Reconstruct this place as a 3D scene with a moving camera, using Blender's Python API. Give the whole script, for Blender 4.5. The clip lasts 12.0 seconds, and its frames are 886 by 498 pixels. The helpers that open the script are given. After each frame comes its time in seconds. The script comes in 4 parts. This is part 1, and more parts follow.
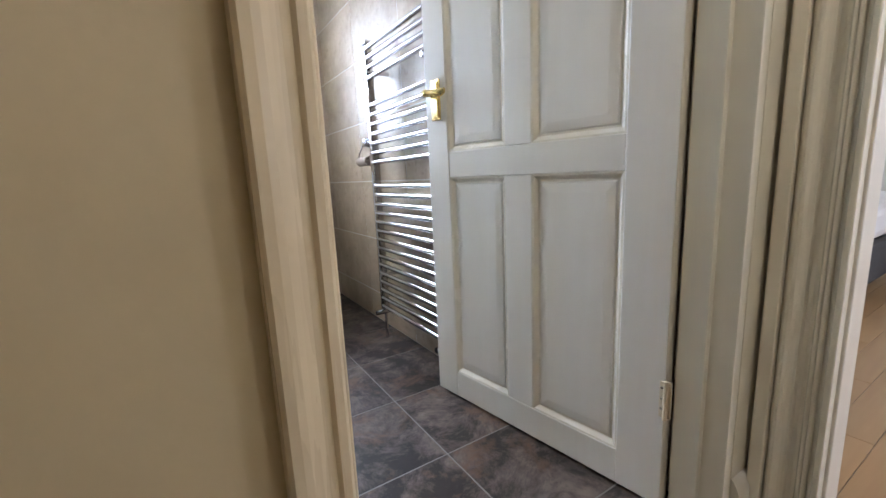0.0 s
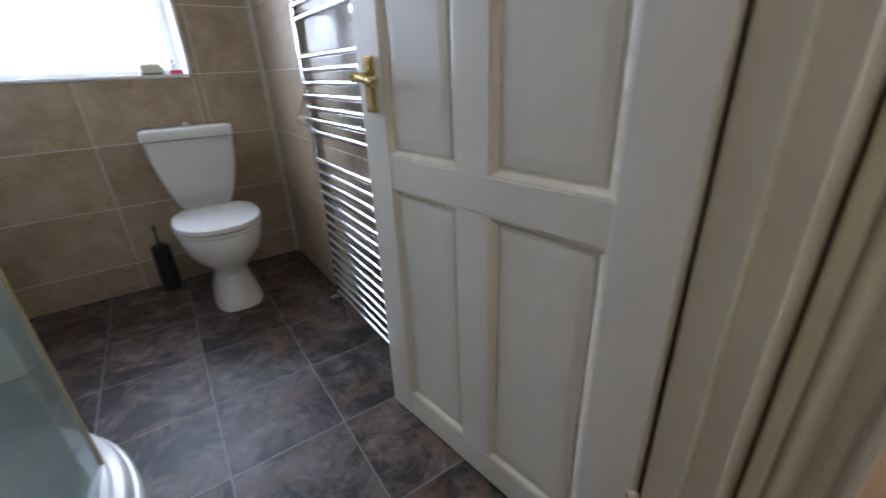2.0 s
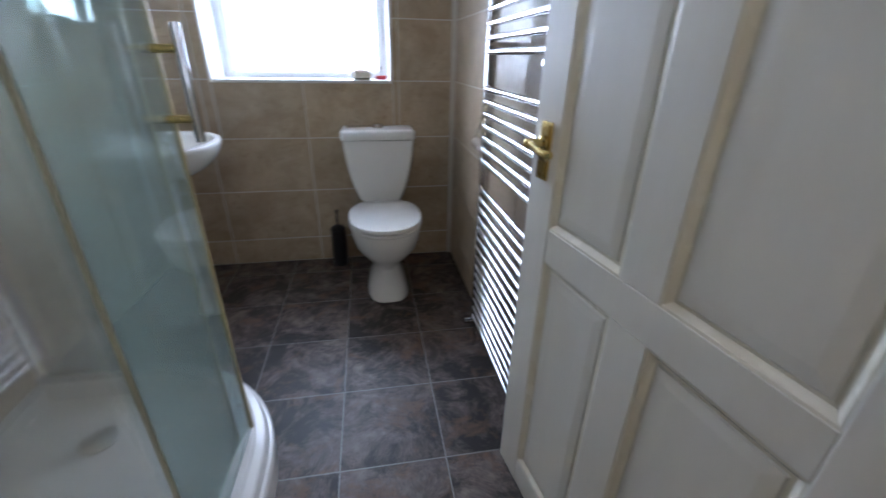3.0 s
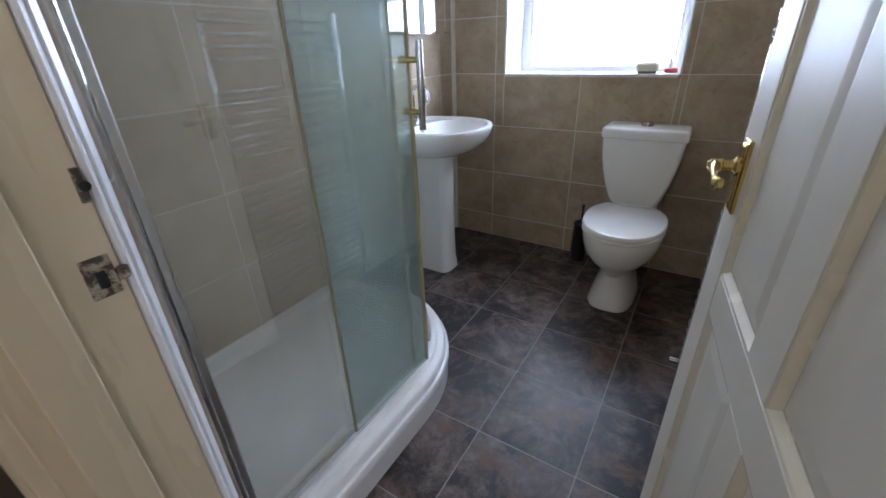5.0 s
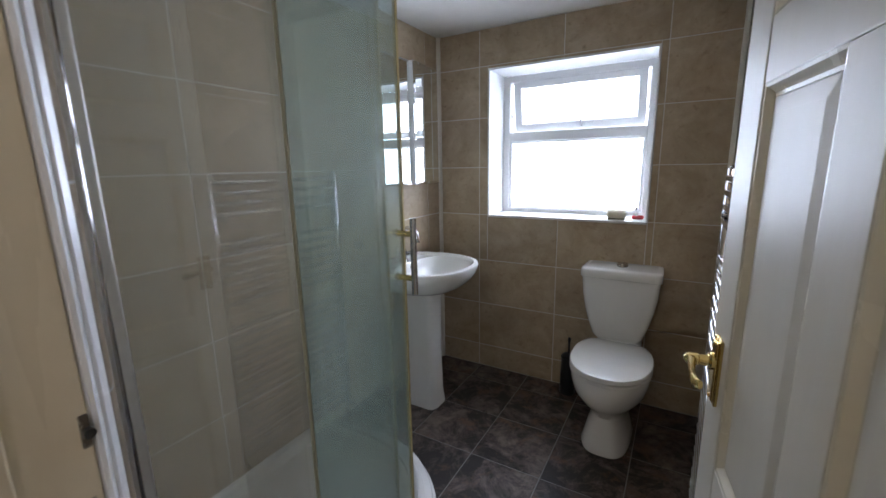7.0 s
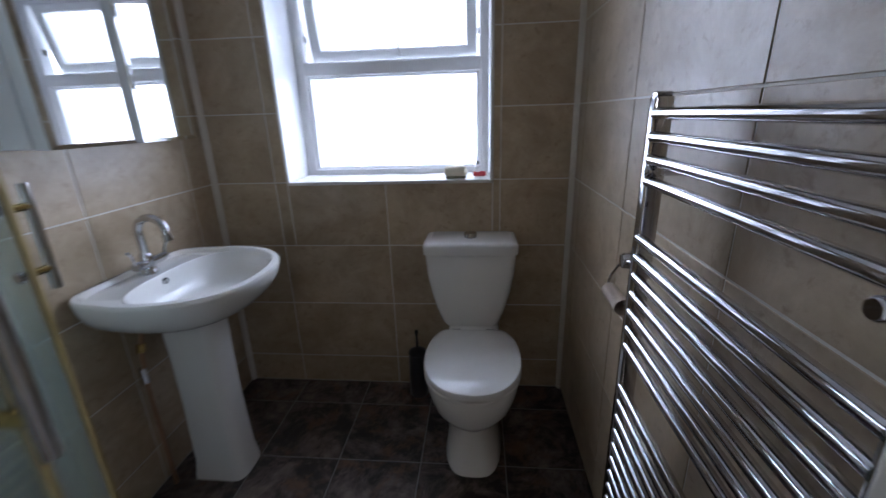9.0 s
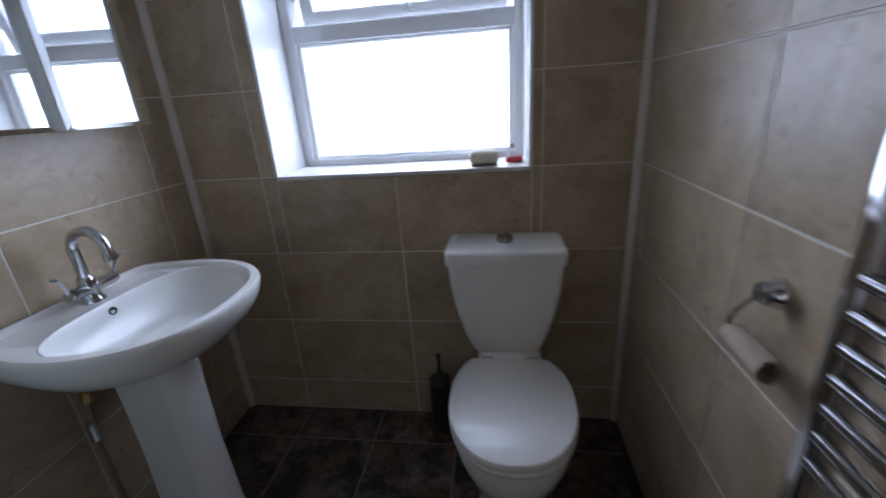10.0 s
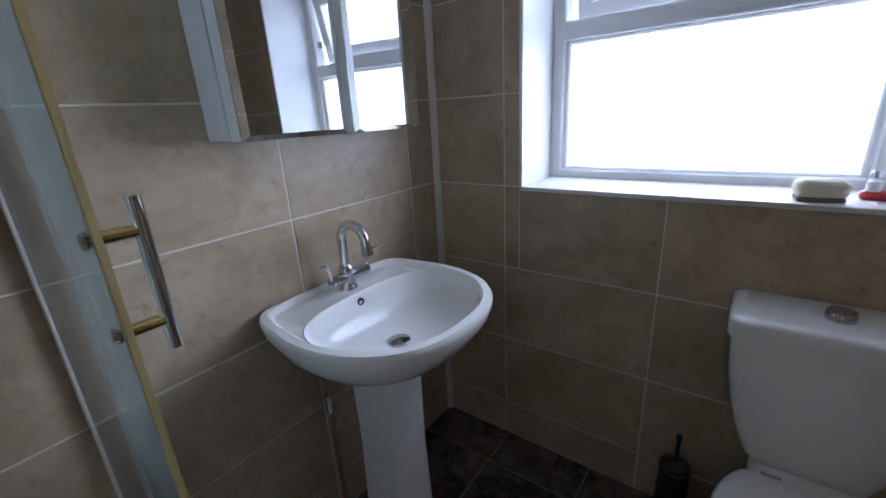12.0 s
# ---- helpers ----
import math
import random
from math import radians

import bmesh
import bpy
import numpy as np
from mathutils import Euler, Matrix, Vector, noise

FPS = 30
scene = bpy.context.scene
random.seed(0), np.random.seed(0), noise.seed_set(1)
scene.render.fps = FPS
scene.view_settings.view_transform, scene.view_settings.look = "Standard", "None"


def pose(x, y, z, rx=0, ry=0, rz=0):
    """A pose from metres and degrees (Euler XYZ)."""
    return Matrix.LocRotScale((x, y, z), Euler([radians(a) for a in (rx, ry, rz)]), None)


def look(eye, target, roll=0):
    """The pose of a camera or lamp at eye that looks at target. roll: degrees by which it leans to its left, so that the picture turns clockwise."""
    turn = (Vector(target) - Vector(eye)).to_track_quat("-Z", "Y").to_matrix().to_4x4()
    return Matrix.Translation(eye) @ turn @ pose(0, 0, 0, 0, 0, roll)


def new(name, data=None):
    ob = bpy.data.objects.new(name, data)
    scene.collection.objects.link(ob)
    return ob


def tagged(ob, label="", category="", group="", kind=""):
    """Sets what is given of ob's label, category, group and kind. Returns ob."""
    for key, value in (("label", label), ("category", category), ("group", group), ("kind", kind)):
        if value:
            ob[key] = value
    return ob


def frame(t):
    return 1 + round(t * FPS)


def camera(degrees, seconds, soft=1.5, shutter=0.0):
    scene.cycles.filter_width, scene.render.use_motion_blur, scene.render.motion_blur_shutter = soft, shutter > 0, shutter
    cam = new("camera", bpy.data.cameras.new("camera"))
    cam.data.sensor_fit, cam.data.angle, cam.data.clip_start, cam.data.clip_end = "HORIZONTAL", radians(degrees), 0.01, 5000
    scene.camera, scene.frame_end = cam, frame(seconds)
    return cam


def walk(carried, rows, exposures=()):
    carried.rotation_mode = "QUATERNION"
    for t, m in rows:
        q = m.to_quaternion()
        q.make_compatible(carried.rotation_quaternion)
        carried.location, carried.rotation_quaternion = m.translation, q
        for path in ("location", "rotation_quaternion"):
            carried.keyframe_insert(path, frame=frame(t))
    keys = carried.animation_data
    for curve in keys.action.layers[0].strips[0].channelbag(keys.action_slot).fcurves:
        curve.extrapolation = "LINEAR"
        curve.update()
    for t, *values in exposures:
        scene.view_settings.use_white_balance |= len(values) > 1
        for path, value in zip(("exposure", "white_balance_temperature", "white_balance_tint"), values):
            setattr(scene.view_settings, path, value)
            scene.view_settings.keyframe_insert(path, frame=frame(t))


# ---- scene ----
cam = camera(94.7, 12.0, shutter=0.5)
PATH = [
    (0, (0.066, 0.047, 0.786), (1.111, 1.715, 0.431), -2.6),
    (0.5, (0.073, 0.12, 0.826), (1.199, 1.724, 0.426), -0.6),
    (1, (0.119, 0.178, 0.911), (1.413, 1.613, 0.394), -1.8),
    (1.5, (0.261, 0.208, 0.953), (1.506, 1.617, 0.271), -1.7),
    (2, (0.349, 0.252, 1.054), (1.354, 1.78, 0.244), -2.5),
    (2.5, (0.374, 0.347, 1.134), (1.044, 2.04, 0.307), -0.4),
    (3, (0.42, 0.371, 1.208), (0.745, 2.15, 0.354), 1.1),
    (3.5, (0.543, 0.391, 1.215), (0.257, 2.13, 0.27), 2.1),
    (3.7, (0.562, 0.399, 1.213), (0.192, 2.126, 0.275), 1.6),
    (5.3, (0.745, 0.37, 1.254), (-0.277, 1.851, 0.381), -2.1),
    (5.5, (0.743, 0.371, 1.267), (-0.263, 1.894, 0.45), -0.9),
    (6, (0.74, 0.37, 1.34), (-0.281, 1.986, 0.751), -0.4),
    (6.5, (0.738, 0.364, 1.385), (-0.279, 2.028, 0.941), -0.4),
    (6.7, (0.735, 0.362, 1.398), (-0.282, 2.038, 0.999), -0.3),
    (8.3, (0.549, 0.748, 1.382), (-0.063, 2.573, 0.838), -3.7),
    (8.5, (0.541, 0.839, 1.376), (0.008, 2.673, 0.782), -3.0),
    (9, (0.509, 1.016, 1.358), (0.33, 2.907, 0.733), -1.8),
    (9.5, (0.431, 1.163, 1.353), (0.452, 3.047, 0.681), -2.5),
    (10, (0.454, 1.401, 1.313), (0.175, 3.259, 0.627), -3.9),
    (10.5, (0.386, 1.542, 1.327), (-0.251, 3.319, 0.667), -3.2),
    (11, (0.288, 1.56, 1.338), (-0.678, 3.197, 0.713), -3.4),
    (11.5, (0.244, 1.549, 1.331), (-0.821, 3.126, 0.716), -3.3),
    (12, (0.254, 1.557, 1.334), (-0.899, 3.066, 0.705), -3.3),
]
# seconds, stops, kelvin, tint
EXPOSURES = [(0.0, 0.95, 5850, 16), (0.5, 0.68, 5850, 17), (1.0, 0.37, 5800, 16), (2.0, 0.2, 5750, 17), (3.5, 0.05, 5500, 17), (5.5, 0.1, 5850, 17), (6.5, -0.14, 6100, 17),
             (8.5, -0.93, 5850, 20), (9.5, -1.06, 5650, 20), (10.5, -1.06, 5600, 20), (12.0, -1.1, 5550, 20)]
walk(cam, [(t, look(eye, target, roll)) for t, eye, target, roll in PATH], EXPOSURES)

# ---- world and lights ----
world = bpy.data.worlds.new("world")
scene.world = world
world.use_nodes = True
sky = world.node_tree.nodes.new("ShaderNodeTexSky")
sky.sky_type, sky.sun_disc, sky.sun_elevation, sky.sun_rotation = "NISHITA", False, radians(40), radians(200)
world.node_tree.links.new(sky.outputs[0], world.node_tree.nodes["Background"].inputs[0])
world.node_tree.nodes["Background"].inputs[1].default_value = 0.1


def area(name, m, w, h, power, colour):
    data = bpy.data.lights.new(name, "AREA")
    data.shape, data.size, data.size_y, data.energy, data.color = "RECTANGLE", w, h, power, colour
    ob = new(name, data)
    ob.matrix_world = m
    return ob


# daylight in the bathroom window, in the bedroom's window, and the hall's ceiling lamp
area("window_daylight", look((0.36, 3.45, 1.64), (-0.02, 1.0, 1.08)), 1.4, 1.4, 132, (0.78, 0.89, 1.0))
area("bedroom_daylight", look((3.2, -2.35, 1.5), (3.2, 0, 1.3)), 1.6, 1.3, 36, (0.95, 0.97, 1.0))
bulb = bpy.data.lights.new("hall_bulb", "POINT")
bulb.energy, bulb.color, bulb.shadow_soft_size = 8.5, (1.0, 0.93, 0.82), 0.06
new("hall_bulb", bulb).location = (0.6, -0.5, 2.2)

# ---- materials ----


def material(name, base, rough=0.5, metal=0.0, tint=None, scale=6.0, amount=0.5, grain=0.0, grain_scale=80.0, bump=0.0, spots=None, spot_scale=3.0,
             spot_at=0.62, spot_soft=0.12, sharp=(0.35, 0.68), warp=0.6, crisp=0.62, coat=0.0, per_piece=0.0, stretch=(1, 1, 1), rough_var=0.06):
    """A base colour mixed with a tint by soft noise, with grain, stains, relief and a gloss that varies."""
    m = bpy.data.materials.new(name)
    m.use_nodes = True
    nodes, links = m.node_tree.nodes, m.node_tree.links
    bsdf = nodes["Principled BSDF"]
    bsdf.inputs["Metallic"].default_value = metal
    bsdf.inputs["Coat Weight"].default_value = coat
    coords = nodes.new("ShaderNodeTexCoord")
    mapping = nodes.new("ShaderNodeMapping")
    mapping.inputs["Scale"].default_value = stretch
    links.new(coords.outputs["Object"], mapping.inputs["Vector"])
    vector = mapping.outputs["Vector"]
    if per_piece:
        info = nodes.new("ShaderNodeObjectInfo")
        shift = nodes.new("ShaderNodeVectorMath")
        shift.operation = "MULTIPLY_ADD"
        links.new(info.outputs["Random"], shift.inputs[0])
        shift.inputs[1].default_value = (37.0, 53.0, 71.0)
        links.new(vector, shift.inputs[2])
        vector = shift.outputs[0]

    def noise_at(size, detail=4.0, roughness=0.55, distortion=0.0):
        n = nodes.new("ShaderNodeTexNoise")
        n.inputs["Scale"].default_value, n.inputs["Detail"].default_value = size, detail
        n.inputs["Roughness"].default_value, n.inputs["Distortion"].default_value = roughness, distortion
        links.new(vector, n.inputs["Vector"])
        return n.outputs["Fac"]

    def ramp(fac, a, b):
        r = nodes.new("ShaderNodeMapRange")
        r.inputs["From Min"].default_value, r.inputs["From Max"].default_value = a, b
        links.new(fac, r.inputs["Value"])
        return r.outputs["Result"]

    def mix(fac, a, b):
        x = nodes.new("ShaderNodeMix")
        x.data_type = "RGBA"
        if isinstance(fac, float):
            x.inputs[0].default_value = fac
        else:
            links.new(fac, x.inputs[0])
        for socket, value in ((x.inputs[6], a), (x.inputs[7], b)):
            if isinstance(value, tuple):
                socket.default_value = (*value, 1)
            else:
                links.new(value, socket)
        return x.outputs[2]

    def times(fac, k):
        n = nodes.new("ShaderNodeMath")
        n.operation = "MULTIPLY"
        links.new(fac, n.inputs[0])
        n.inputs[1].default_value = k
        return n.outputs[0]

    tint = tint or tuple(c * 0.8 for c in base)
    colour = mix(times(ramp(noise_at(scale, 7.0, crisp, warp), *sharp), amount), base, tint)
    fine = noise_at(grain_scale, 3.0)
    if grain:
        colour = mix(times(ramp(fine, 0.3, 0.75), grain), colour, tuple(c * 0.55 for c in base))
    if spots:
        colour = mix(times(ramp(noise_at(spot_scale, 7.0, 0.7, 0.4), spot_at, spot_at + spot_soft), 0.85), colour, spots)
    if per_piece:
        darker = nodes.new("ShaderNodeHueSaturation")
        value = nodes.new("ShaderNodeMapRange")
        links.new(info.outputs["Random"], value.inputs["Value"])
        value.inputs["To Min"].default_value, value.inputs["To Max"].default_value = 1 - per_piece, 1 + per_piece
        links.new(value.outputs["Result"], darker.inputs["Value"])
        links.new(colour, darker.inputs["Color"])
        colour = darker.outputs["Color"]
    links.new(colour, bsdf.inputs["Base Color"])
    gloss = nodes.new("ShaderNodeMapRange")
    links.new(noise_at(scale * 2.3, 4.0), gloss.inputs["Value"])
    gloss.inputs["To Min"].default_value, gloss.inputs["To Max"].default_value = max(0.02, rough - rough_var), min(1, rough + rough_var)
    links.new(gloss.outputs["Result"], bsdf.inputs["Roughness"])
    if bump:
        relief = nodes.new("ShaderNodeBump")
        relief.inputs["Strength"].default_value, relief.inputs["Distance"].default_value = bump, 0.002
        links.new(fine, relief.inputs["Height"])
        links.new(relief.outputs["Normal"], bsdf.inputs["Normal"])
    return m


def glass(name, colour, rough, film, film_colour):
    """Clear glass with a thin dull film of limescale on it."""
    m = bpy.data.materials.new(name)
    m.use_nodes = True
    nodes, links = m.node_tree.nodes, m.node_tree.links
    bsdf = nodes["Principled BSDF"]
    bsdf.inputs["Base Color"].default_value = (*colour, 1)
    bsdf.inputs["Roughness"].default_value, bsdf.inputs["IOR"].default_value = rough, 1.45
    bsdf.inputs["Transmission Weight"].default_value = 1.0
    dull = nodes.new("ShaderNodeBsdfDiffuse")
    dull.inputs["Color"].default_value = (*film_colour, 1)
    blend = nodes.new("ShaderNodeMixShader")
    n = nodes.new("ShaderNodeTexNoise")
    n.inputs["Scale"].default_value, n.inputs["Detail"].default_value = 5.0, 5.0
    amount = nodes.new("ShaderNodeMapRange")
    amount.inputs["From Min"].default_value, amount.inputs["From Max"].default_value = 0.3, 0.7
    amount.inputs["To Min"].default_value, amount.inputs["To Max"].default_value = film * 0.7, film * 1.3
    links.new(n.outputs["Fac"], amount.inputs["Value"])
    links.new(amount.outputs["Result"], blend.inputs[0])
    links.new(bsdf.outputs[0], blend.inputs[1])
    links.new(dull.outputs[0], blend.inputs[2])
    links.new(blend.outputs[0], nodes["Material Output"].inputs["Surface"])
    return m


def clear_glass(name, tint, film, film_colour, gloss=0.1):
    """A thin tinted pane: clear, glossy by its angle, with a dull film of limescale in drips and clouds."""
    m = bpy.data.materials.new(name)
    m.use_nodes = True
    nodes, links = m.node_tree.nodes, m.node_tree.links
    nodes.remove(nodes["Principled BSDF"])
    clear = nodes.new("ShaderNodeBsdfTransparent")
    clear.inputs["Color"].default_value = (*tint, 1)
    dull = nodes.new("ShaderNodeBsdfDiffuse")
    dull.inputs["Color"].default_value = (*film_colour, 1)
    shine = nodes.new("ShaderNodeBsdfGlossy")
    shine.inputs["Roughness"].default_value = 0.01
    facing = nodes.new("ShaderNodeLayerWeight")
    facing.inputs["Blend"].default_value = 0.5
    steep = nodes.new("ShaderNodeMath")
    steep.operation = "POWER"
    steep.inputs[1].default_value = 5.0
    links.new(facing.outputs["Facing"], steep.inputs[0])
    angle = nodes.new("ShaderNodeMath")
    angle.operation = "MULTIPLY_ADD"
    angle.inputs[1].default_value, angle.inputs[2].default_value = 1 - gloss, gloss
    links.new(steep.outputs[0], angle.inputs[0])
    coords = nodes.new("ShaderNodeTexCoord")
    stretch = nodes.new("ShaderNodeMapping")
    stretch.inputs["Scale"].default_value = (1, 1, 0.3)
    links.new(coords.outputs["Object"], stretch.inputs["Vector"])
    n = nodes.new("ShaderNodeTexNoise")
    n.inputs["Scale"].default_value, n.inputs["Detail"].default_value = 9.0, 6.0
    links.new(stretch.outputs["Vector"], n.inputs["Vector"])
    amount = nodes.new("ShaderNodeMapRange")
    amount.inputs["From Min"].default_value, amount.inputs["From Max"].default_value = 0.3, 0.7
    amount.inputs["To Min"].default_value, amount.inputs["To Max"].default_value = film * 0.88, film * 1.12
    links.new(n.outputs["Fac"], amount.inputs["Value"])
    cloudy, pane = nodes.new("ShaderNodeMixShader"), nodes.new("ShaderNodeMixShader")
    links.new(amount.outputs["Result"], cloudy.inputs[0])
    links.new(clear.outputs[0], cloudy.inputs[1])
    links.new(dull.outputs[0], cloudy.inputs[2])
    links.new(angle.outputs[0], pane.inputs[0])
    links.new(cloudy.outputs[0], pane.inputs[1])
    links.new(shine.outputs[0], pane.inputs[2])
    links.new(pane.outputs[0], nodes["Material Output"].inputs["Surface"])
    return m


def less_shine(m, level):
    m.node_tree.nodes["Principled BSDF"].inputs["Specular IOR Level"].default_value = level


WALL_TILE = material("wall_tile", (0.47, 0.37, 0.25), 0.38, tint=(0.31, 0.228, 0.138), scale=5.0, amount=0.85, sharp=(0.38, 0.66), crisp=0.68, grain=0.25, grain_scale=45, bump=0.06,
                     spots=(0.26, 0.185, 0.11), spot_scale=24, spot_at=0.56, spot_soft=0.14, per_piece=0.06, rough_var=0.1)
GROUT = material("pale_grout", (0.68, 0.65, 0.58), 0.8, grain=0.2)
FLOOR_TILE = material("slate_tile", (0.029, 0.022, 0.019), 0.46, tint=(0.215, 0.165, 0.138), scale=5.5, amount=1.0, sharp=(0.44, 0.6), warp=0.45, crisp=0.78, grain=0.65, grain_scale=22, bump=0.3,
                      spots=(0.15, 0.085, 0.05), spot_scale=6.0, spot_at=0.53, spot_soft=0.12, per_piece=0.12, rough_var=0.14)
FLOOR_GROUT = material("grey_floor_joint", (0.25, 0.235, 0.215), 0.6, grain=0.3)
less_shine(FLOOR_TILE, 0.32)
GLOSS_PAINT = material("aged_white_gloss_paint", (0.75, 0.71, 0.635), 0.42, tint=(0.7, 0.64, 0.53), scale=5, amount=0.7, grain=0.06, grain_scale=25, bump=0.12,
                       stretch=(1, 1, 0.12))
# panel mouldings: aged paint, with the lamp's warm light partly put into its yellow
WARM_LIT_YELLOWED = material("warm_lit_yellowed_moulding", (0.77, 0.715, 0.595), 0.26, tint=(0.73, 0.65, 0.49), scale=6, amount=0.7, bump=0.1)
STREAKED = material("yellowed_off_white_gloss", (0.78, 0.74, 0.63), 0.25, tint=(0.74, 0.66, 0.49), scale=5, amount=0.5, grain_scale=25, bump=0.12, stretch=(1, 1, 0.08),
                    spots=(0.3, 0.24, 0.17), spot_scale=34, spot_at=0.83, spot_soft=0.04)
CREAM_PAINT = material("yellowed_cream_gloss_paint", (0.72, 0.62, 0.45), 0.28, tint=(0.63, 0.52, 0.35), scale=9, amount=0.6, grain=0.08, grain_scale=30, bump=0.15,
                       stretch=(1, 1, 0.1), spots=(0.32, 0.22, 0.13), spot_scale=40, spot_at=0.84, spot_soft=0.05)
HALL_WALL = material("cream_emulsion", (0.59, 0.5, 0.335), 0.75, tint=(0.52, 0.43, 0.275), scale=2, amount=0.6, grain=0.05, bump=0.15, spots=(0.4, 0.3, 0.19),
                     spot_scale=5, spot_at=0.76)
WHITE_WALL = material("white_emulsion", (0.72, 0.71, 0.68), 0.8, amount=0.3, bump=0.1)
CEILING_PAINT = material("white_ceiling_paint", (0.74, 0.72, 0.68), 0.85, amount=0.3, bump=0.2)
TRIM = material("beige_tile_trim", (0.64, 0.6, 0.52), 0.45, amount=0.4)
CERAMIC = material("white_ceramic", (0.8, 0.79, 0.76), 0.07, tint=(0.77, 0.76, 0.73), amount=0.4, coat=0.3, rough_var=0.02)
SEAT_PLASTIC = material("white_seat_plastic", (0.78, 0.77, 0.74), 0.09, amount=0.3, rough_var=0.02)
ACRYLIC = material("white_acrylic", (0.8, 0.79, 0.77), 0.18, tint=(0.72, 0.7, 0.66), amount=0.5)
UPVC = material("white_upvc", (0.8, 0.8, 0.8), 0.25, tint=(0.74, 0.74, 0.74), amount=0.5, spots=(0.5, 0.46, 0.42), spot_scale=22, spot_at=0.78)
CHROME = material("chrome", (0.6, 0.6, 0.62), 0.065, metal=1.0, amount=0.2, rough_var=0.03)
SATIN = material("satin_aluminium", (0.72, 0.72, 0.72), 0.3, metal=1.0, amount=0.3)
BRASS = material("worn_brass", (0.72, 0.55, 0.22), 0.2, metal=1.0, tint=(0.55, 0.4, 0.15), amount=0.6, scale=40)
OLD_IRON = material("painted_rusty_iron", (0.09, 0.07, 0.05), 0.55, metal=0.3, tint=(0.5, 0.44, 0.34), scale=55, amount=1.0, sharp=(0.48, 0.58), crisp=0.7, bump=0.5)
DARK_PLASTIC = material("black_plastic", (0.02, 0.02, 0.022), 0.35, amount=0.3)
GOLD_SEAL = material("yellowed_plastic_seal", (0.38, 0.29, 0.12), 0.3, tint=(0.27, 0.2, 0.08), amount=0.6)
CARD = material("brown_card", (0.42, 0.33, 0.25), 0.8, amount=0.4, grain=0.2)
SPONGE = material("pale_sponge", (0.82, 0.74, 0.58), 0.9, amount=0.4, grain=0.3, grain_scale=200, bump=0.8)
SPONGE_PAD = material("green_scour_pad", (0.26, 0.25, 0.16), 0.9, grain=0.5, grain_scale=200, bump=0.8)
RED_PLASTIC = material("red_label", (0.55, 0.05, 0.06), 0.35, amount=0.3)
LAMINATE = material("oak_laminate", (0.47, 0.31, 0.155), 0.3, tint=(0.31, 0.18, 0.08), scale=3, amount=0.9, grain=0.25, grain_scale=30, stretch=(0.12, 1, 1),
                    per_piece=0.12)
CLEAR_SEAL = material("dull_yellowed_seal", (0.25, 0.23, 0.15), 0.4, amount=0.4)
TABLE_WOOD = material("pale_wood", (0.5, 0.4, 0.24), 0.4, scale=3, amount=0.6, grain=0.2)
GREY_METAL = material("grey_painted_metal", (0.35, 0.37, 0.4), 0.35, metal=0.7, amount=0.3)
DARK_FABRIC = material("dark_grey_fabric", (0.05, 0.05, 0.055), 0.9, grain=0.4, grain_scale=200, bump=0.5)
WHITE_CLOTH = material("white_cloth", (0.75, 0.75, 0.76), 0.9, amount=0.3, bump=0.3)
CARPET = material("brown_carpet", (0.16, 0.12, 0.09), 0.95, grain=0.6, grain_scale=300, bump=0.9)
CABLE = material("black_cable", (0.015, 0.015, 0.015), 0.5, amount=0.3)
COPPER = material("tarnished_pipe", (0.45, 0.28, 0.18), 0.4, metal=1.0, amount=0.7, scale=30)
MIRROR = material("mirror", (0.86, 0.88, 0.88), 0.015, metal=1.0, amount=0.05, rough_var=0.005)
SHOWER_GLASS = clear_glass("clear_shower_glass", (0.92, 0.93, 0.91), 0.2, (0.66, 0.66, 0.6), 0.14)
DOOR_GLASS = clear_glass("greenish_limescaled_glass", (0.82, 0.89, 0.88), 0.24, (0.64, 0.8, 0.77), 0.15)
FROSTED = glass("frosted_window_glass", (0.97, 0.98, 1.0), 0.35, 0.03, (0.8, 0.8, 0.8))

# ---- building blocks ----


def thing(name, m, label, category, group="", kind=""):
    ob = new(name)
    ob.matrix_world = m
    return tagged(ob, label, category, group, kind)


def part(name, bm, mat, parent=None, label="", smooth=False):
    me = bpy.data.meshes.new(name)
    bmesh.ops.recalc_face_normals(bm, faces=bm.faces)
    if smooth:
        for f in bm.faces:
            f.smooth = True
        for e in bm.edges:
            if len(e.link_faces) == 2 and e.calc_face_angle(0) > 0.7:
                e.smooth = False
    bm.to_mesh(me)
    bm.free()
    me.materials.append(mat)
    ob = new(name, me)
    ob.parent = parent
    return tagged(ob, label)


def box(a, b, bevel=0.0, segments=2, bm=None):
    """A box from corner a to corner b, its edges rounded."""
    own = bm or bmesh.new()
    made = bmesh.ops.create_cube(own, size=1)["verts"]
    for v in made:
        for i in range(3):
            v.co[i] = (a[i] + b[i]) / 2 + v.co[i] * (b[i] - a[i])
    if bevel:
        edges = {e for v in made for e in v.link_edges}
        bmesh.ops.bevel(own, geom=list(edges), offset=bevel, segments=segments, affect="EDGES", profile=0.5)
    return own


def loft(rings, caps=True, bm=None):
    """A skin over closed rings of equally many points."""
    own = bm or bmesh.new()
    rows = [[own.verts.new(p) for p in ring] for ring in rings]
    for r, s in zip(rows, rows[1:]):
        for i in range(len(r)):
            j = (i + 1) % len(r)
            own.faces.new((r[i], r[j], s[j], s[i]))
    if caps:
        own.faces.new(rows[0])
        own.faces.new(rows[-1])
    return own


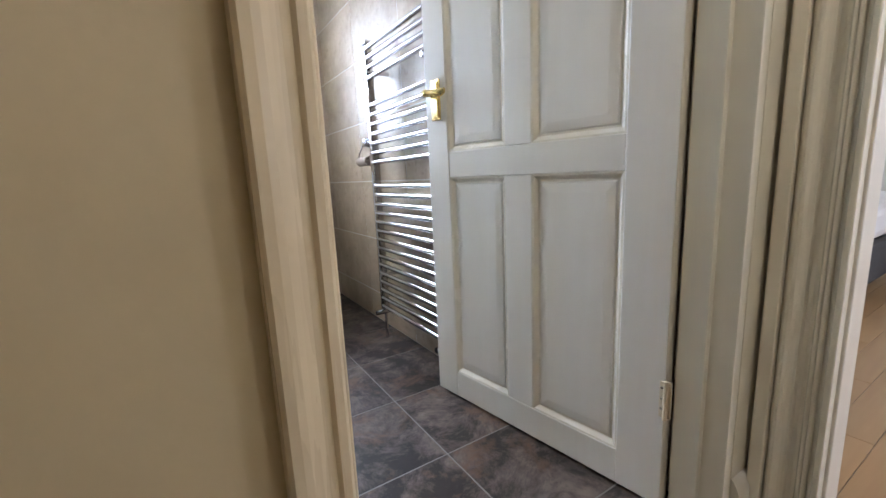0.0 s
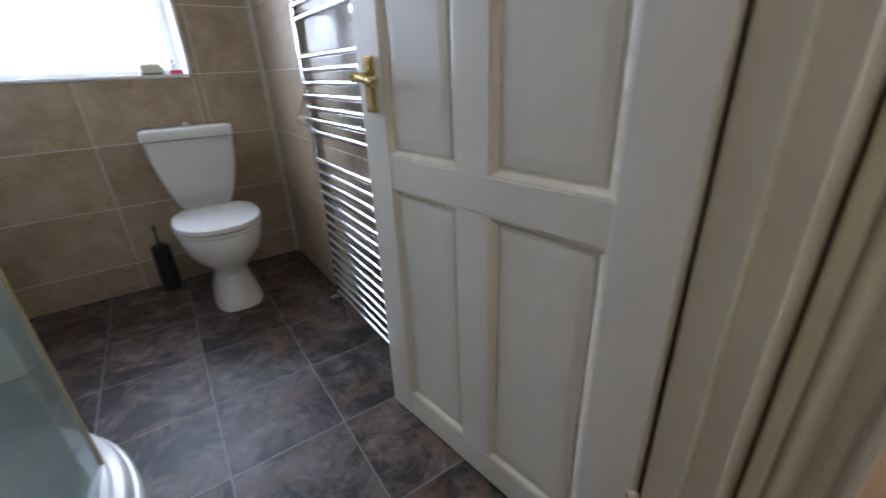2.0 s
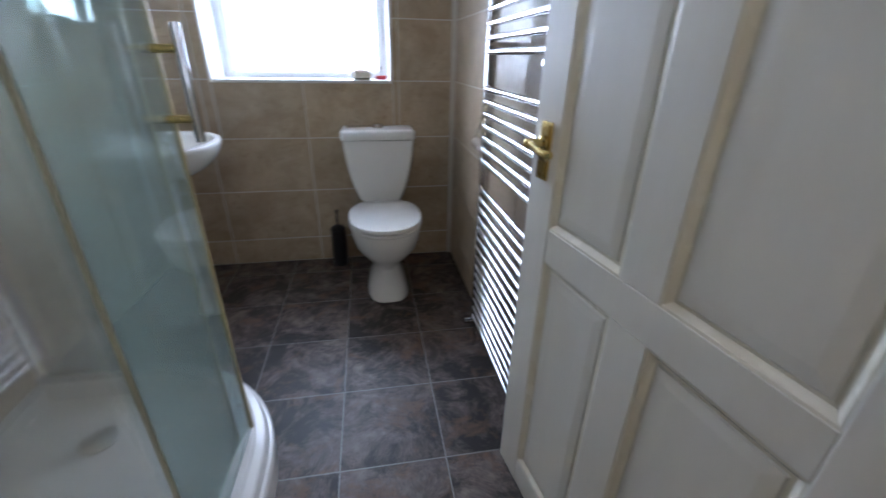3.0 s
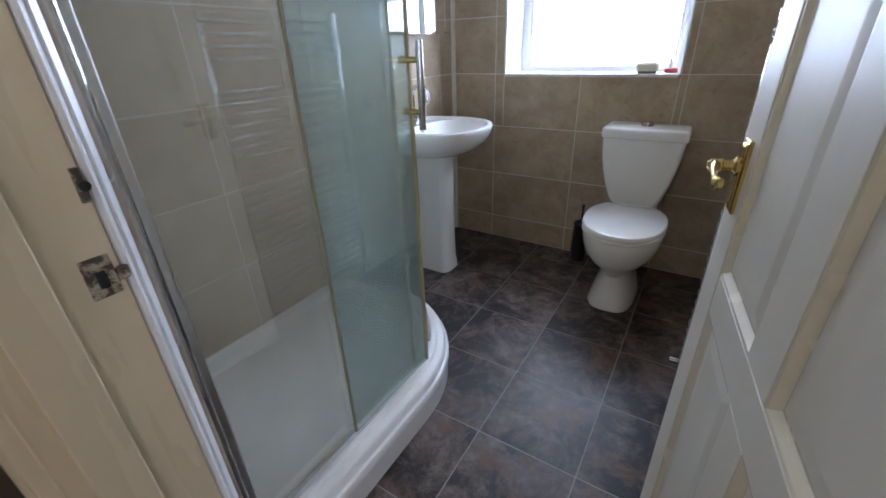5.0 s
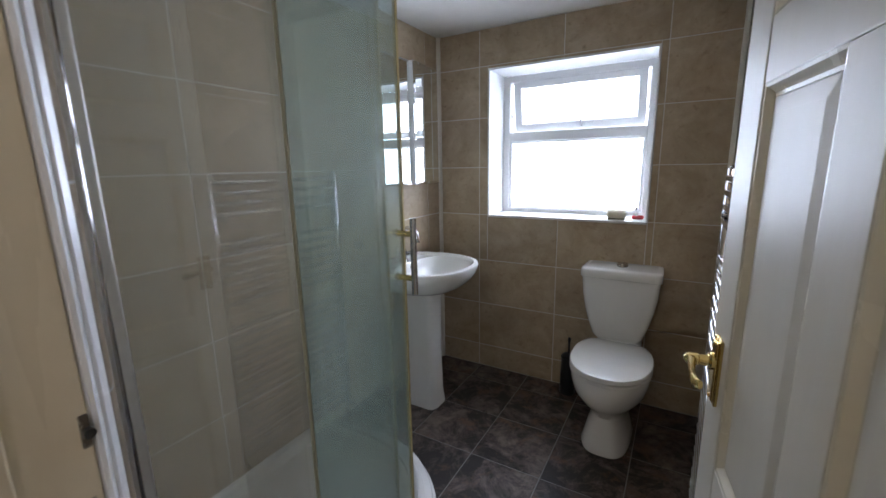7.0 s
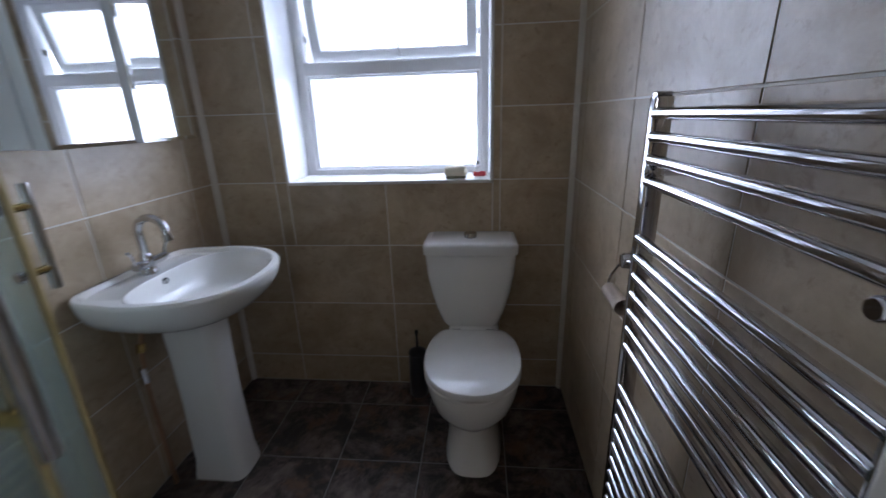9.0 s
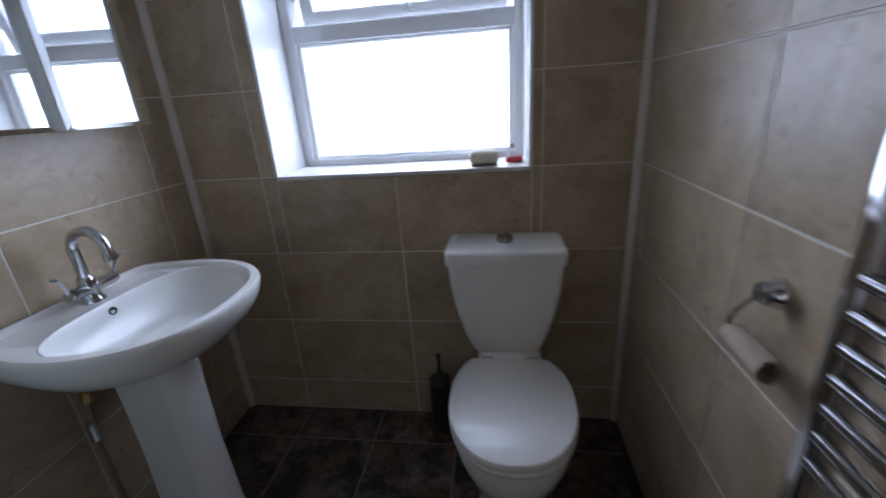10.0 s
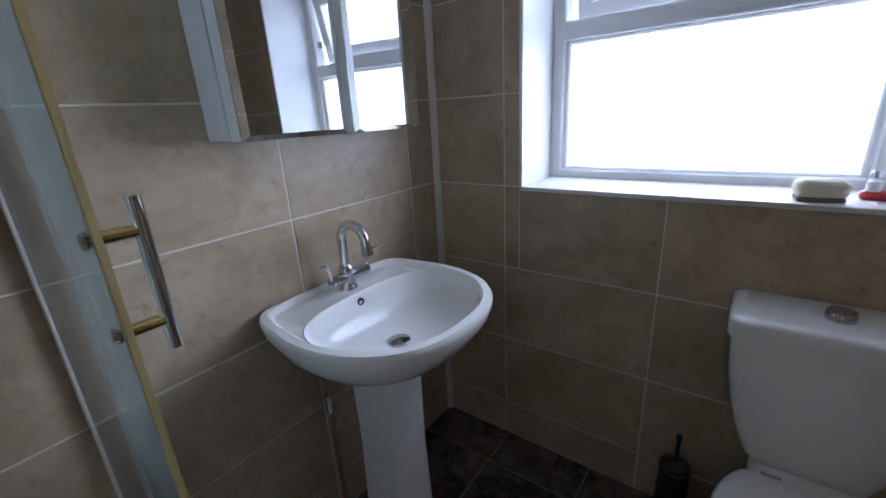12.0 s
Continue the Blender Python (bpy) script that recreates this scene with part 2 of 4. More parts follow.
def tube(points, radius, sides=12, bm=None):
    """A round bar along a line of points."""
    pts = [Vector(p) for p in points]
    rings, side = [], None
    for i, p in enumerate(pts):
        ahead = (pts[min(i + 1, len(pts) - 1)] - pts[max(i - 1, 0)]).normalized()
        if side is None:
            side = ahead.orthogonal().normalized()
        side = (side - ahead * side.dot(ahead)).normalized()
        up = ahead.cross(side)
        rings.append([p + radius * (math.cos(2 * math.pi * k / sides) * side + math.sin(2 * math.pi * k / sides) * up) for k in range(sides)])
    return loft(rings, True, bm)


def turned(profile, sides=24, axis="z", at=(0, 0, 0), bm=None):
    """A turned shape: (radius, height) pairs round an axis."""
    rings = []
    for r, h in profile:
        ring = []
        for k in range(sides):
            c, s = r * math.cos(2 * math.pi * k / sides), r * math.sin(2 * math.pi * k / sides)
            p = {"z": (c, s, h), "y": (c, h, s), "x": (h, c, s)}[axis]
            ring.append(tuple(u + v for u, v in zip(p, at)))
        rings.append(ring)
    return loft(rings, True, bm)


def prism(outline, axis, a, b, bevel=0.0, bm=None):
    """An outline in the two other axes (in the order of x, y, z), pushed from a to b along the axis."""
    def at(u, v, w):
        return {"x": (w, u, v), "y": (u, w, v), "z": (u, v, w)}[axis]
    own = loft([[at(u, v, a) for u, v in outline], [at(u, v, b) for u, v in outline]], True, bm)
    if bevel:
        bmesh.ops.bevel(own, geom=[e for e in own.edges], offset=bevel, segments=2, affect="EDGES", profile=0.5)
    return own


def oval(cx, cy, ax, front, back, z, n=40, power=2.0):
    """A ring like a seat's outline: ax half as wide, reaching front and back of its middle, front towards -y."""
    ring = []
    for k in range(n):
        a = 2 * math.pi * k / n
        c, s = math.cos(a), math.sin(a)
        x = math.copysign(abs(c) ** (2 / power), c) * ax
        y = math.copysign(abs(s) ** (2 / power), s)
        ring.append((cx + x, cy + y * (back if y > 0 else front), z))
    return ring


def wall(name, pieces, mat, label):
    bm = bmesh.new()
    for a, b in pieces:
        box(a, b, bm=bm)
    return tagged(part(name, bm, mat), label, "wall", kind="structure")


# ---- plan: the bathroom's faces, the door's opening, the hall ----
XL, XR, YD, YW, ZC = -0.742, 0.919, 0.56, 2.847, 2.212
WIN = (-0.371, 0.555, 1.08, 1.97)
JAMB_L, JAMB_R, HALL_Y, DOOR_TOP = 0.165, 0.944, 0.40, 2.03
RW = pose(0.932, 0.53, 0, 0, 0, 0.25)   # the towel-rail wall, a hair askew
ROW0, ROWH, COLW, JOINT = 0.158, 0.3067, 0.521, 0.0048
TILE_T = 0.008

# walls carry the tiles, which are proud of the grout by a millimetre or two
T = 0.0018
W0, W1, W2, W3 = WIN[0] - 0.013, WIN[1] + 0.013, WIN[2] - 0.015, WIN[3] + 0.013
wall_window = wall("wall_window", [((XL - 0.2, YW + T, 0), (W0, YW + 0.3, 2.4)), ((W1, YW + T, 0), (XR + 0.3, YW + 0.3, 2.4)),
                                   ((W0, YW + T, 0), (W1, YW + 0.3, W2)), ((W0, YW + T, W3), (W1, YW + 0.3, 2.4))], GROUT,
                   "beige stone-effect tiled wall with a white window")
wall_left = wall("wall_left", [((XL - 0.2, YD - 0.13, 0), (XL - T, YW + T, 2.4))], GROUT, "beige stone-effect tiled wall behind basin and shower")
wall_right = wall("wall_right", [((T, 0.045, 0), (0.19, 2.36, 2.4))], GROUT, "beige stone-effect tiled wall behind the towel rail")
wall_right.matrix_world = RW
wall_door = wall("wall_door", [((XL - T, HALL_Y + 0.002, 0), (JAMB_L - 0.03, YD - T, 2.4)), ((JAMB_L - 0.03, HALL_Y + 0.002, DOOR_TOP + 0.03), (XR + 0.06, YD - T, 2.4))],
                 GROUT, "tiled wall around the bathroom doorway")
ceiling = tagged(part("ceiling", box((XL - 0.2, YD - 0.15, ZC), (XR + 0.25, YW + 0.3, ZC + 0.1)), CEILING_PAINT), "white painted bathroom ceiling", "ceiling",
                 kind="structure")
floor = tagged(part("floor", box((XL - 0.2, HALL_Y + 0.06, -0.1), (XR + 0.25, YW + 0.3, -0.0004)), FLOOR_GROUT), "dark slate-effect tiled bathroom floor", "floor",
               kind="structure")

# hall shell
hall_wall = wall("wall_hall", [((-1.6, HALL_Y - 0.018, 0), (JAMB_L - 0.03, HALL_Y + 0.0, 2.5))], HALL_WALL, "cream painted hall wall beside the door")
hall_over = wall("wall_over_door", [((JAMB_L - 0.03, HALL_Y - 0.018, DOOR_TOP + 0.03), (1.07, HALL_Y + 0.0, 2.5))], HALL_WALL, "cream painted hall wall over the door")
hall_corner = wall("wall_corner", [((JAMB_R + 0.03, HALL_Y - 0.018, 0), (1.07, YD + 0.015, 2.4))], STREAKED, "cream painted hall wall in the corner")
hall_back = wall("wall_hall_back", [((-1.6, -1.1, 0), (1.07, -1.0, 2.5))], HALL_WALL, "cream painted hall wall")
hall_end = wall("wall_hall_end", [((-1.7, -1.1, 0), (-1.6, HALL_Y, 2.5))], HALL_WALL, "cream painted hall end wall")
hall_floor = tagged(part("floor_hall", box((-1.7, -1.1, -0.12), (1.09, HALL_Y + 0.06, -0.02)), CARPET), "brown carpeted hall floor", "floor", kind="structure")
hall_ceiling = tagged(part("ceiling_hall", box((-1.7, -1.1, 2.4), (1.2, HALL_Y, 2.5)), CEILING_PAINT), "white painted hall ceiling", "ceiling", kind="structure")

# bedroom shell
BX, BY0, BY1 = 1.07, -2.3, 1.6
JB = 0.253
wall_bedroom = wall("wall_bedroom_door", [((BX, JB + 0.03, 0), (BX + 0.075, BY1, 2.5)), ((BX, BY0, 0), (BX + 0.075, JB - 0.8, 2.5)),
                                          ((BX, JB - 0.8, 2.03), (BX + 0.075, JB + 0.03, 2.5))], HALL_WALL, "painted wall round the bedroom doorway")
wall_bed_far = wall("wall_bedroom_far", [((4.55, BY0, 0), (4.65, BY1, 2.5))], WHITE_WALL, "white painted bedroom wall")
wall_bed_side = wall("wall_bedroom_side", [((BX, BY1, 0), (4.65, BY1 + 0.1, 2.5))], WHITE_WALL, "white painted bedroom side wall")
wall_bed_win = wall("wall_bedroom_window", [((BX, BY0 - 0.1, 0), (4.65, BY0, 0.8)), ((BX, BY0 - 0.1, 2.2), (4.65, BY0, 2.5)), ((BX, BY0 - 0.1, 0.8), (2.4, BY0, 2.2)),
                                            ((4.0, BY0 - 0.1, 0.8), (4.65, BY0, 2.2))], WHITE_WALL, "white painted bedroom window wall")
bed_ceiling = tagged(part("ceiling_bedroom", box((BX, BY0, 2.4), (4.65, BY1, 2.5)), CEILING_PAINT), "white bedroom ceiling", "ceiling", kind="structure")
bed_floor = tagged(part("floor_bedroom", box((1.09, BY0, -0.1), (4.65, BY1, -0.002)), FLOOR_GROUT), "oak laminate plank floor of the bedroom", "floor", kind="structure")

# overcast sky outside the window
glow = bpy.data.materials.new("overcast_sky")
glow.use_nodes = True
glow.node_tree.nodes["Principled BSDF"].inputs["Base Color"].default_value = (0, 0, 0, 1)
glow.node_tree.nodes["Principled BSDF"].inputs["Emission Color"].default_value = (0.86, 0.93, 1.0, 1)
glow.node_tree.nodes["Principled BSDF"].inputs["Emission Strength"].default_value = 3.2
tagged(part("backdrop", box((-6, 5.0, -0.1), (6, 5.02, 6.0)), glow), "pale overcast sky outside the window", "sky", kind="structure")

# ---- the bathroom door, open, with its lining and trims ----
DOOR = pose(0.905, 0.478, 0, 0, 0, 98.2)
DOOR_W, DOOR_T = 0.8, 0.04


def panel_door():
    """Rails and stiles, with fielded panels set back between them; local x from the hinge to the lock, the seen face at y = 0."""
    door = thing("bathroom_door", DOOR, "white gloss painted six-panel wooden door standing open", "door")
    s0, s1, s2, s3, s4, s5 = 0.014, 0.121, 0.372, 0.463, 0.698, DOOR_W
    rows = ((0.1, 0.778), (0.858, 1.508), (1.6, 1.88))
    part("hinge_stile", box((s0, -DOOR_T, 0.008), (s1, 0, 2.005), 0.003), GLOSS_PAINT, door)
    part("lock_stile", box((s4, -DOOR_T, 0.008), (s5, 0, 2.005), 0.003), GLOSS_PAINT, door)
    z = 0.008
    for low, high in (*rows, (2.005, None)):
        part("rail", box((s1 + 0.0005, -DOOR_T + 0.001, z), (s4 - 0.0005, -0.001, low), 0.002), GLOSS_PAINT, door)
        if high:
            part("muntin", box((s2, -DOOR_T + 0.001, low + 0.0005), (s3, -0.001, high - 0.0005), 0.002), GLOSS_PAINT, door)
            z = high
    for low, high in rows:
        for a, b in ((s1, s2), (s3, s4)):
            bm, edge = bmesh.new(), bmesh.new()
            for side in (0, 1):
                # a sunk margin with a sloping moulding round it and a raised field
                def ring(inset, depth):
                    y = -depth if not side else -DOOR_T + depth
                    return [(a + inset, y, low + inset), (b - inset, y, low + inset), (b - inset, y, high - inset), (a + inset, y, high - inset)]
                loft([ring(0.0, 0.002), ring(0.005, 0.003), ring(0.012, 0.01), ring(0.015, 0.0125), ring(0.0205, 0.0125)], False, edge)
                loft([ring(0.0202, 0.014), ring(0.021, 0.0122), ring(0.0235, 0.01), ring(0.046, 0.0075), ring(0.047, 0.0075)], False, bm)
                bm.faces.new([bm.verts.new(p) for p in ring(0.047, 0.0075)])
            field = part("panel", bm, GLOSS_PAINT, door)
            # its yellower colour is part ageing, part painted-in warm light
            part("moulding", edge, WARM_LIT_YELLOWED, field)
    return door


door = panel_door()


def door_handle(door):
    """An ornate brass backplate with a lever on a rose."""
    cx, z0, z1 = 0.745, 0.962, 1.087
    handle = part("handle", box((cx - 0.02, -0.001, z0), (cx + 0.022, 0.006, z1), 0.002), BRASS, door, "ornate brass lever handle on a backplate")
    part("plate_border", box((cx - 0.015, 0.005, z0 + 0.006), (cx + 0.017, 0.01, z1 - 0.006), 0.003), BRASS, handle)
    for z in (z0 + 0.012, z1 - 0.012):
        part("screw", turned([(0.0, 0.009), (0.004, 0.009), (0.004, 0.0115), (0.0, 0.0125)], 10, "y", (cx + 0.001, 0, z)), BRASS, handle)
    part("rose", turned([(0.016, 0.008), (0.016, 0.014), (0.011, 0.018), (0.0095, 0.032), (0.012, 0.034), (0.011, 0.05), (0.004, 0.056)], 16, "y", (cx, 0, z1 - 0.045)), BRASS, handle)
    part("lever", loft([[(cx + d, 0.044 + w * math.cos(a) + bend, z1 - 0.045 + drop + h * math.sin(a)) for a in [k * math.pi / 5 for k in range(10)]]
                        for d, w, h, bend, drop in ((0.01, 0.008, 0.009, 0.0, 0.0), (-0.012, 0.008, 0.01, 0.0, 0.0), (-0.035, 0.006, 0.008, 0.004, -0.003),
                                                    (-0.06, 0.006, 0.009, 0.006, -0.008), (-0.078, 0.007, 0.012, 0.004, -0.01), (-0.09, 0.004, 0.008, 0.0, -0.006))]),
         BRASS, handle, smooth=True)
    part("lock_edge", box((DOOR_W - 0.0005, -0.032, 0.93), (DOOR_W + 0.0015, -0.008, 1.09), 0.0005), BRASS, door, "brass lock faceplate")


door_handle(door)
for z in (0.235, 1.75):
    hinge = part("hinge", box((0.002, -0.006, z), (0.026, 0.0015, z + 0.085), 0.001), CREAM_PAINT, door, "painted steel butt hinge")
    part("knuckle", tube([(0.012, 0.004, z - 0.003), (0.012, 0.004, z + 0.088)], 0.005, 10), CREAM_PAINT, hinge)
    for k in (0.02, 0.045, 0.07):
        part("screw", turned([(0.0, 0.0), (0.0035, 0.001), (0.003, 0.0025), (0.0, 0.003)], 8, "y", (0.021, 0.0, z + k)), OLD_IRON, hinge)


def moulding(width, depth):
    """The outline of an architrave: (across from the opening, out from the wall)."""
    w, d = width, depth
    return [(0, 0), (0, d * 0.55), (w * 0.06, d * 0.68), (w * 0.2, d * 0.7), (w * 0.26, d * 0.5), (w * 0.4, d * 0.55), (w * 0.55, d * 0.75), (w * 0.66, d * 0.92),
            (w * 0.78, d), (w * 0.93, d), (w, d * 0.85), (w, 0)]


def ogee(w, d):
    """A wider, older architrave: a fillet, a double bead, a cove, a roll and a raised back band."""
    return [(0, 0), (0, d * 0.72), (w * 0.02, d * 0.76), (w * 0.085, d * 0.76), (w * 0.1, d * 0.7), (w * 0.11, d * 0.52), (w * 0.17, d * 0.48), (w * 0.185, d * 0.6), (w * 0.21, d * 0.66),
            (w * 0.24, d * 0.66), (w * 0.255, d * 0.58), (w * 0.27, d * 0.65), (w * 0.3, d * 0.66), (w * 0.32, d * 0.58), (w * 0.34, d * 0.48), (w * 0.4, d * 0.4), (w * 0.47, d * 0.38),
            (w * 0.51, d * 0.42), (w * 0.53, d * 0.6), (w * 0.56, d * 0.76), (w * 0.6, d * 0.87), (w * 0.65, d * 0.92), (w * 0.7, d * 0.87), (w * 0.74, d * 0.76), (w * 0.76, d * 0.64),
            (w * 0.775, d * 0.64), (w * 0.78, d * 0.97), (w * 0.8, d), (w * 0.97, d), (w, d * 0.95), (w, 0)]


ARCH_W, ARCH_D = 0.055, 0.024
FACE = HALL_Y - 0.018
lining = thing("door_frame", pose(0, 0, 0), "yellowed cream painted door lining and architraves", "door frame", kind="structure")
part("jamb_lock", box((JAMB_L - 0.03, FACE, 0), (JAMB_L, 0.53, DOOR_TOP), 0.002), CREAM_PAINT, lining)
part("jamb_hinge", box((JAMB_R, FACE, 0), (JAMB_R + 0.03, 0.486, DOOR_TOP), 0.002), STREAKED, lining)
part("head", box((JAMB_L - 0.03, FACE, DOOR_TOP), (JAMB_R + 0.03, 0.53, DOOR_TOP + 0.03), 0.002), CREAM_PAINT, lining)
part("stop_lock", box((JAMB_L, FACE + 0.025, 0), (JAMB_L + 0.013, 0.462, DOOR_TOP - 0.013), 0.002), CREAM_PAINT, lining)
part("stop_hinge", box((JAMB_R - 0.018, 0.428, 0), (JAMB_R, 0.4855, DOOR_TOP - 0.013), 0.002), STREAKED, lining)
part("stop_head", box((JAMB_L, FACE + 0.025, DOOR_TOP - 0.013), (JAMB_R, 0.462, DOOR_TOP), 0.002), CREAM_PAINT, lining)
part("architrave_lock", prism([(JAMB_L - 0.002 - u, FACE - v) for u, v in moulding(ARCH_W, ARCH_D)], "z", 0, DOOR_TOP + 0.08), CREAM_PAINT, lining)
part("architrave_head", prism([(FACE - v, DOOR_TOP + 0.008 + u) for u, v in moulding(ARCH_W, ARCH_D)], "x", JAMB_L - 0.057, JAMB_R + 0.03), CREAM_PAINT, lining)
part("bead_inside", prism([(JAMB_L - 0.03, 0.531), (JAMB_L - 0.004, 0.531), (JAMB_L, 0.533), (JAMB_L + 0.001, 0.538), (JAMB_L - 0.003, 0.542), (JAMB_L - 0.007, 0.544), (JAMB_L - 0.006, 0.548),
                           (JAMB_L - 0.012, 0.556), (JAMB_L - 0.03, 0.559)], "z", 0, DOOR_TOP + 0.04), UPVC, lining, "white painted bead")
strike = part("strike_plate", box((JAMB_L - 0.001, 0.492, 0.985), (JAMB_L + 0.0025, 0.522, 1.036), 0.001), OLD_IRON, lining, "paint-splashed rusty strike plate")
part("keep", box((JAMB_L + 0.001, 0.502, 0.997), (JAMB_L + 0.004, 0.512, 1.019), 0.001), DARK_PLASTIC, strike)
part("lip", box((JAMB_L + 0.002, 0.5215, 1.0), (JAMB_L + 0.007, 0.535, 1.018), 0.003), OLD_IRON, strike)
bolt_keep = part("bolt_keep", box((JAMB_L - 0.001, 0.52, 1.098), (JAMB_L + 0.004, 0.529, 1.137), 0.001), OLD_IRON, lining, "dark bolt keep")
part("hole", turned([(0.0, 0.006), (0.006, 0.006), (0.006, 0.013), (0.0, 0.013)], 12, "x", (JAMB_L, 0.525, 1.118)), DARK_PLASTIC, bolt_keep)

# ---- hall corner: skirting, the bedroom's door frame ----
tagged(part("skirting", prism([(FACE - 0.001, 0), (FACE - 0.018, 0), (FACE - 0.018, 0.09), (FACE - 0.012, 0.105), (FACE - 0.006, 0.115), (FACE - 0.001, 0.12)], "x",
                              JAMB_R + 0.031, BX - 0.034), GLOSS_PAINT), "white painted skirting board", "skirting", kind="structure")
tagged(part("baseboard", prism([(FACE - 0.001, 0), (FACE - 0.018, 0), (FACE - 0.018, 0.09), (FACE - 0.012, 0.105), (FACE - 0.006, 0.115), (FACE - 0.001, 0.12)], "x",
                               -1.6, JAMB_L - 0.058), CREAM_PAINT), "cream painted hall skirting board", "skirting", kind="structure")
bed_frame = thing("door_frame_bedroom", pose(0, 0, 0), "worn cream painted bedroom door lining and architrave", "door frame", kind="structure")
part("architrave", prism([(BX - v, JB + 0.006 + u) for u, v in ogee(0.113, 0.046)], "z", 0, 2.08), STREAKED, bed_frame)
part("jamb", box((BX - 0.004, JB, 0), (BX + 0.078, JB + 0.03, 2.0), 0.003), GLOSS_PAINT, bed_frame, "chipped white painted jamb")
part("jamb_far", box((BX - 0.004, JB - 0.8, 0), (BX + 0.078, JB - 0.77, 2.0), 0.003), GLOSS_PAINT, bed_frame)
part("head", box((BX - 0.004, JB - 0.77, 2.0), (BX + 0.078, JB, 2.03), 0.003), GLOSS_PAINT, bed_frame)

# ---- bedroom things ----
tagged(part("baseboard_far", prism([(4.549, 0.004), (4.53, 0.004), (4.53, 0.13), (4.537, 0.145), (4.549, 0.15)], "y", BY0, BY1), GLOSS_PAINT), "white skirting board", "skirting",
       kind="structure")


def small_table():
    t = thing("side_table", pose(3.2, 0.15, 0), "small pale wood table on grey metal legs", "table")
    part("tabletop", box((-0.05, -0.75, 0.71), (0.45, 0.06, 0.74), 0.008), TABLE_WOOD, t)
    for x in (0.0, 0.4):
        for y in (-0.7, 0.0):
            leg = part("leg", tube([(x, y, 0.0), (x, y, 0.71)], 0.02, 12), GREY_METAL, t)
            part("foot", turned([(0.022, 0.0), (0.024, 0.004), (0.024, 0.03), (0.021, 0.034)], 12, "z", (x, y, 0)), DARK_PLASTIC, leg)
        part("rail", tube([(x, -0.7, 0.6), (x, 0.0, 0.6)], 0.009, 8), GREY_METAL, t)
    return t


small_table()


def bed():
    b = thing("bed", pose(3.2, 1.15, 0), "low bed with a dark grey base and white bedding", "bed")
    part("base", box((-0.9, -0.55, 0.12), (1.1, 0.42, 0.34), 0.03), DARK_FABRIC, b)
    part("mattress", box((-0.89, -0.54, 0.34), (1.09, 0.41, 0.54), 0.06, 3), WHITE_CLOTH, b)
    for x in (-0.8, 1.0):
        for y in (-0.45, 0.33):
            part("leg", box((x - 0.03, y - 0.03, 0), (x + 0.03, y + 0.03, 0.125), 0.004), DARK_PLASTIC, b)


bed()

# ---- window ----
Y0 = 3.085
window = thing("window_1", pose(0, 0, 0), "white plastic window with frosted panes, top light open", "window", kind="structure")
x0, x1, z0, z1 = WIN
ZM0, ZM1 = 1.55, 1.612


def frame_ring(a, b, c, d, w, y_front, y_back, bevel=0.006):
    """A rectangular frame with mitred, rounded bars of width w."""
    outer = [(a, c), (b, c), (b, d), (a, d)]
    inner = [(a + w, c + w), (b - w, c + w), (b - w, d - w), (a + w, d - w)]
    soft = [(a + w - bevel, c + w - bevel), (b - w + bevel, c + w - bevel), (b - w + bevel, d - w + bevel), (a + w - bevel, d - w + bevel)]
    return loft([[(x, y_back, z) for x, z in outer], [(x, y_front, z) for x, z in outer], [(x, y_front, z) for x, z in soft], [(x, y_front + bevel, z) for x, z in inner],
                 [(x, y_back, z) for x, z in inner], [(x, y_back, z) for x, z in outer]], False)


part("window_frame", frame_ring(x0 + 0.002, x1 - 0.002, z0 - 0.012, z1 - 0.002, 0.042, Y0, Y0 + 0.065), UPVC, window)
part("transom", box((x0 + 0.04, Y0 - 0.001, ZM0), (x1 - 0.04, Y0 + 0.064, ZM1), 0.006), UPVC, window)
part("glazing_bead", frame_ring(x0 + 0.04, x1 - 0.04, z0 + 0.018, ZM0 + 0.01, 0.021, Y0 + 0.012, Y0 + 0.05), UPVC, window)
pane_low = part("pane", box((x0 + 0.045, Y0 + 0.03, z0 + 0.025), (x1 - 0.045, Y0 + 0.036, ZM0 + 0.002)), FROSTED, window)
# the top light hangs from its upper edge, its foot pushed out
sash_h = z1 - 0.034 - ZM1
sash = thing("top_light", pose(0, Y0 + 0.012, z1 - 0.034, 11, 0, 0), "", "")
sash.parent = window
part("sash_frame", frame_ring(x0 + 0.062, x1 - 0.058, -sash_h + 0.002, 0, 0.05, 0.0, 0.05), UPVC, sash)
pane_top = part("pane", box((x0 + 0.1, 0.024, -sash_h + 0.04), (x1 - 0.1, 0.03, -0.04)), FROSTED, sash)
catch = part("catch", box((0.1, -0.012, -sash_h + 0.012), (0.15, 0.002, -sash_h + 0.03), 0.004), UPVC, sash, "white window catch")
part("lever", box((0.118, -0.03, -sash_h + 0.015), (0.132, -0.008, -sash_h + 0.075), 0.005), UPVC, catch)
for p in (pane_low, pane_top):
    p.visible_shadow = False
for x in (x0 + 0.05, x1 - 0.05):
    part("stay", box((x - 0.004, Y0 + 0.02, ZM1 + 0.09), (x + 0.004, Y0 + 0.05, ZM1 + 0.12), 0.002), CHROME, window)
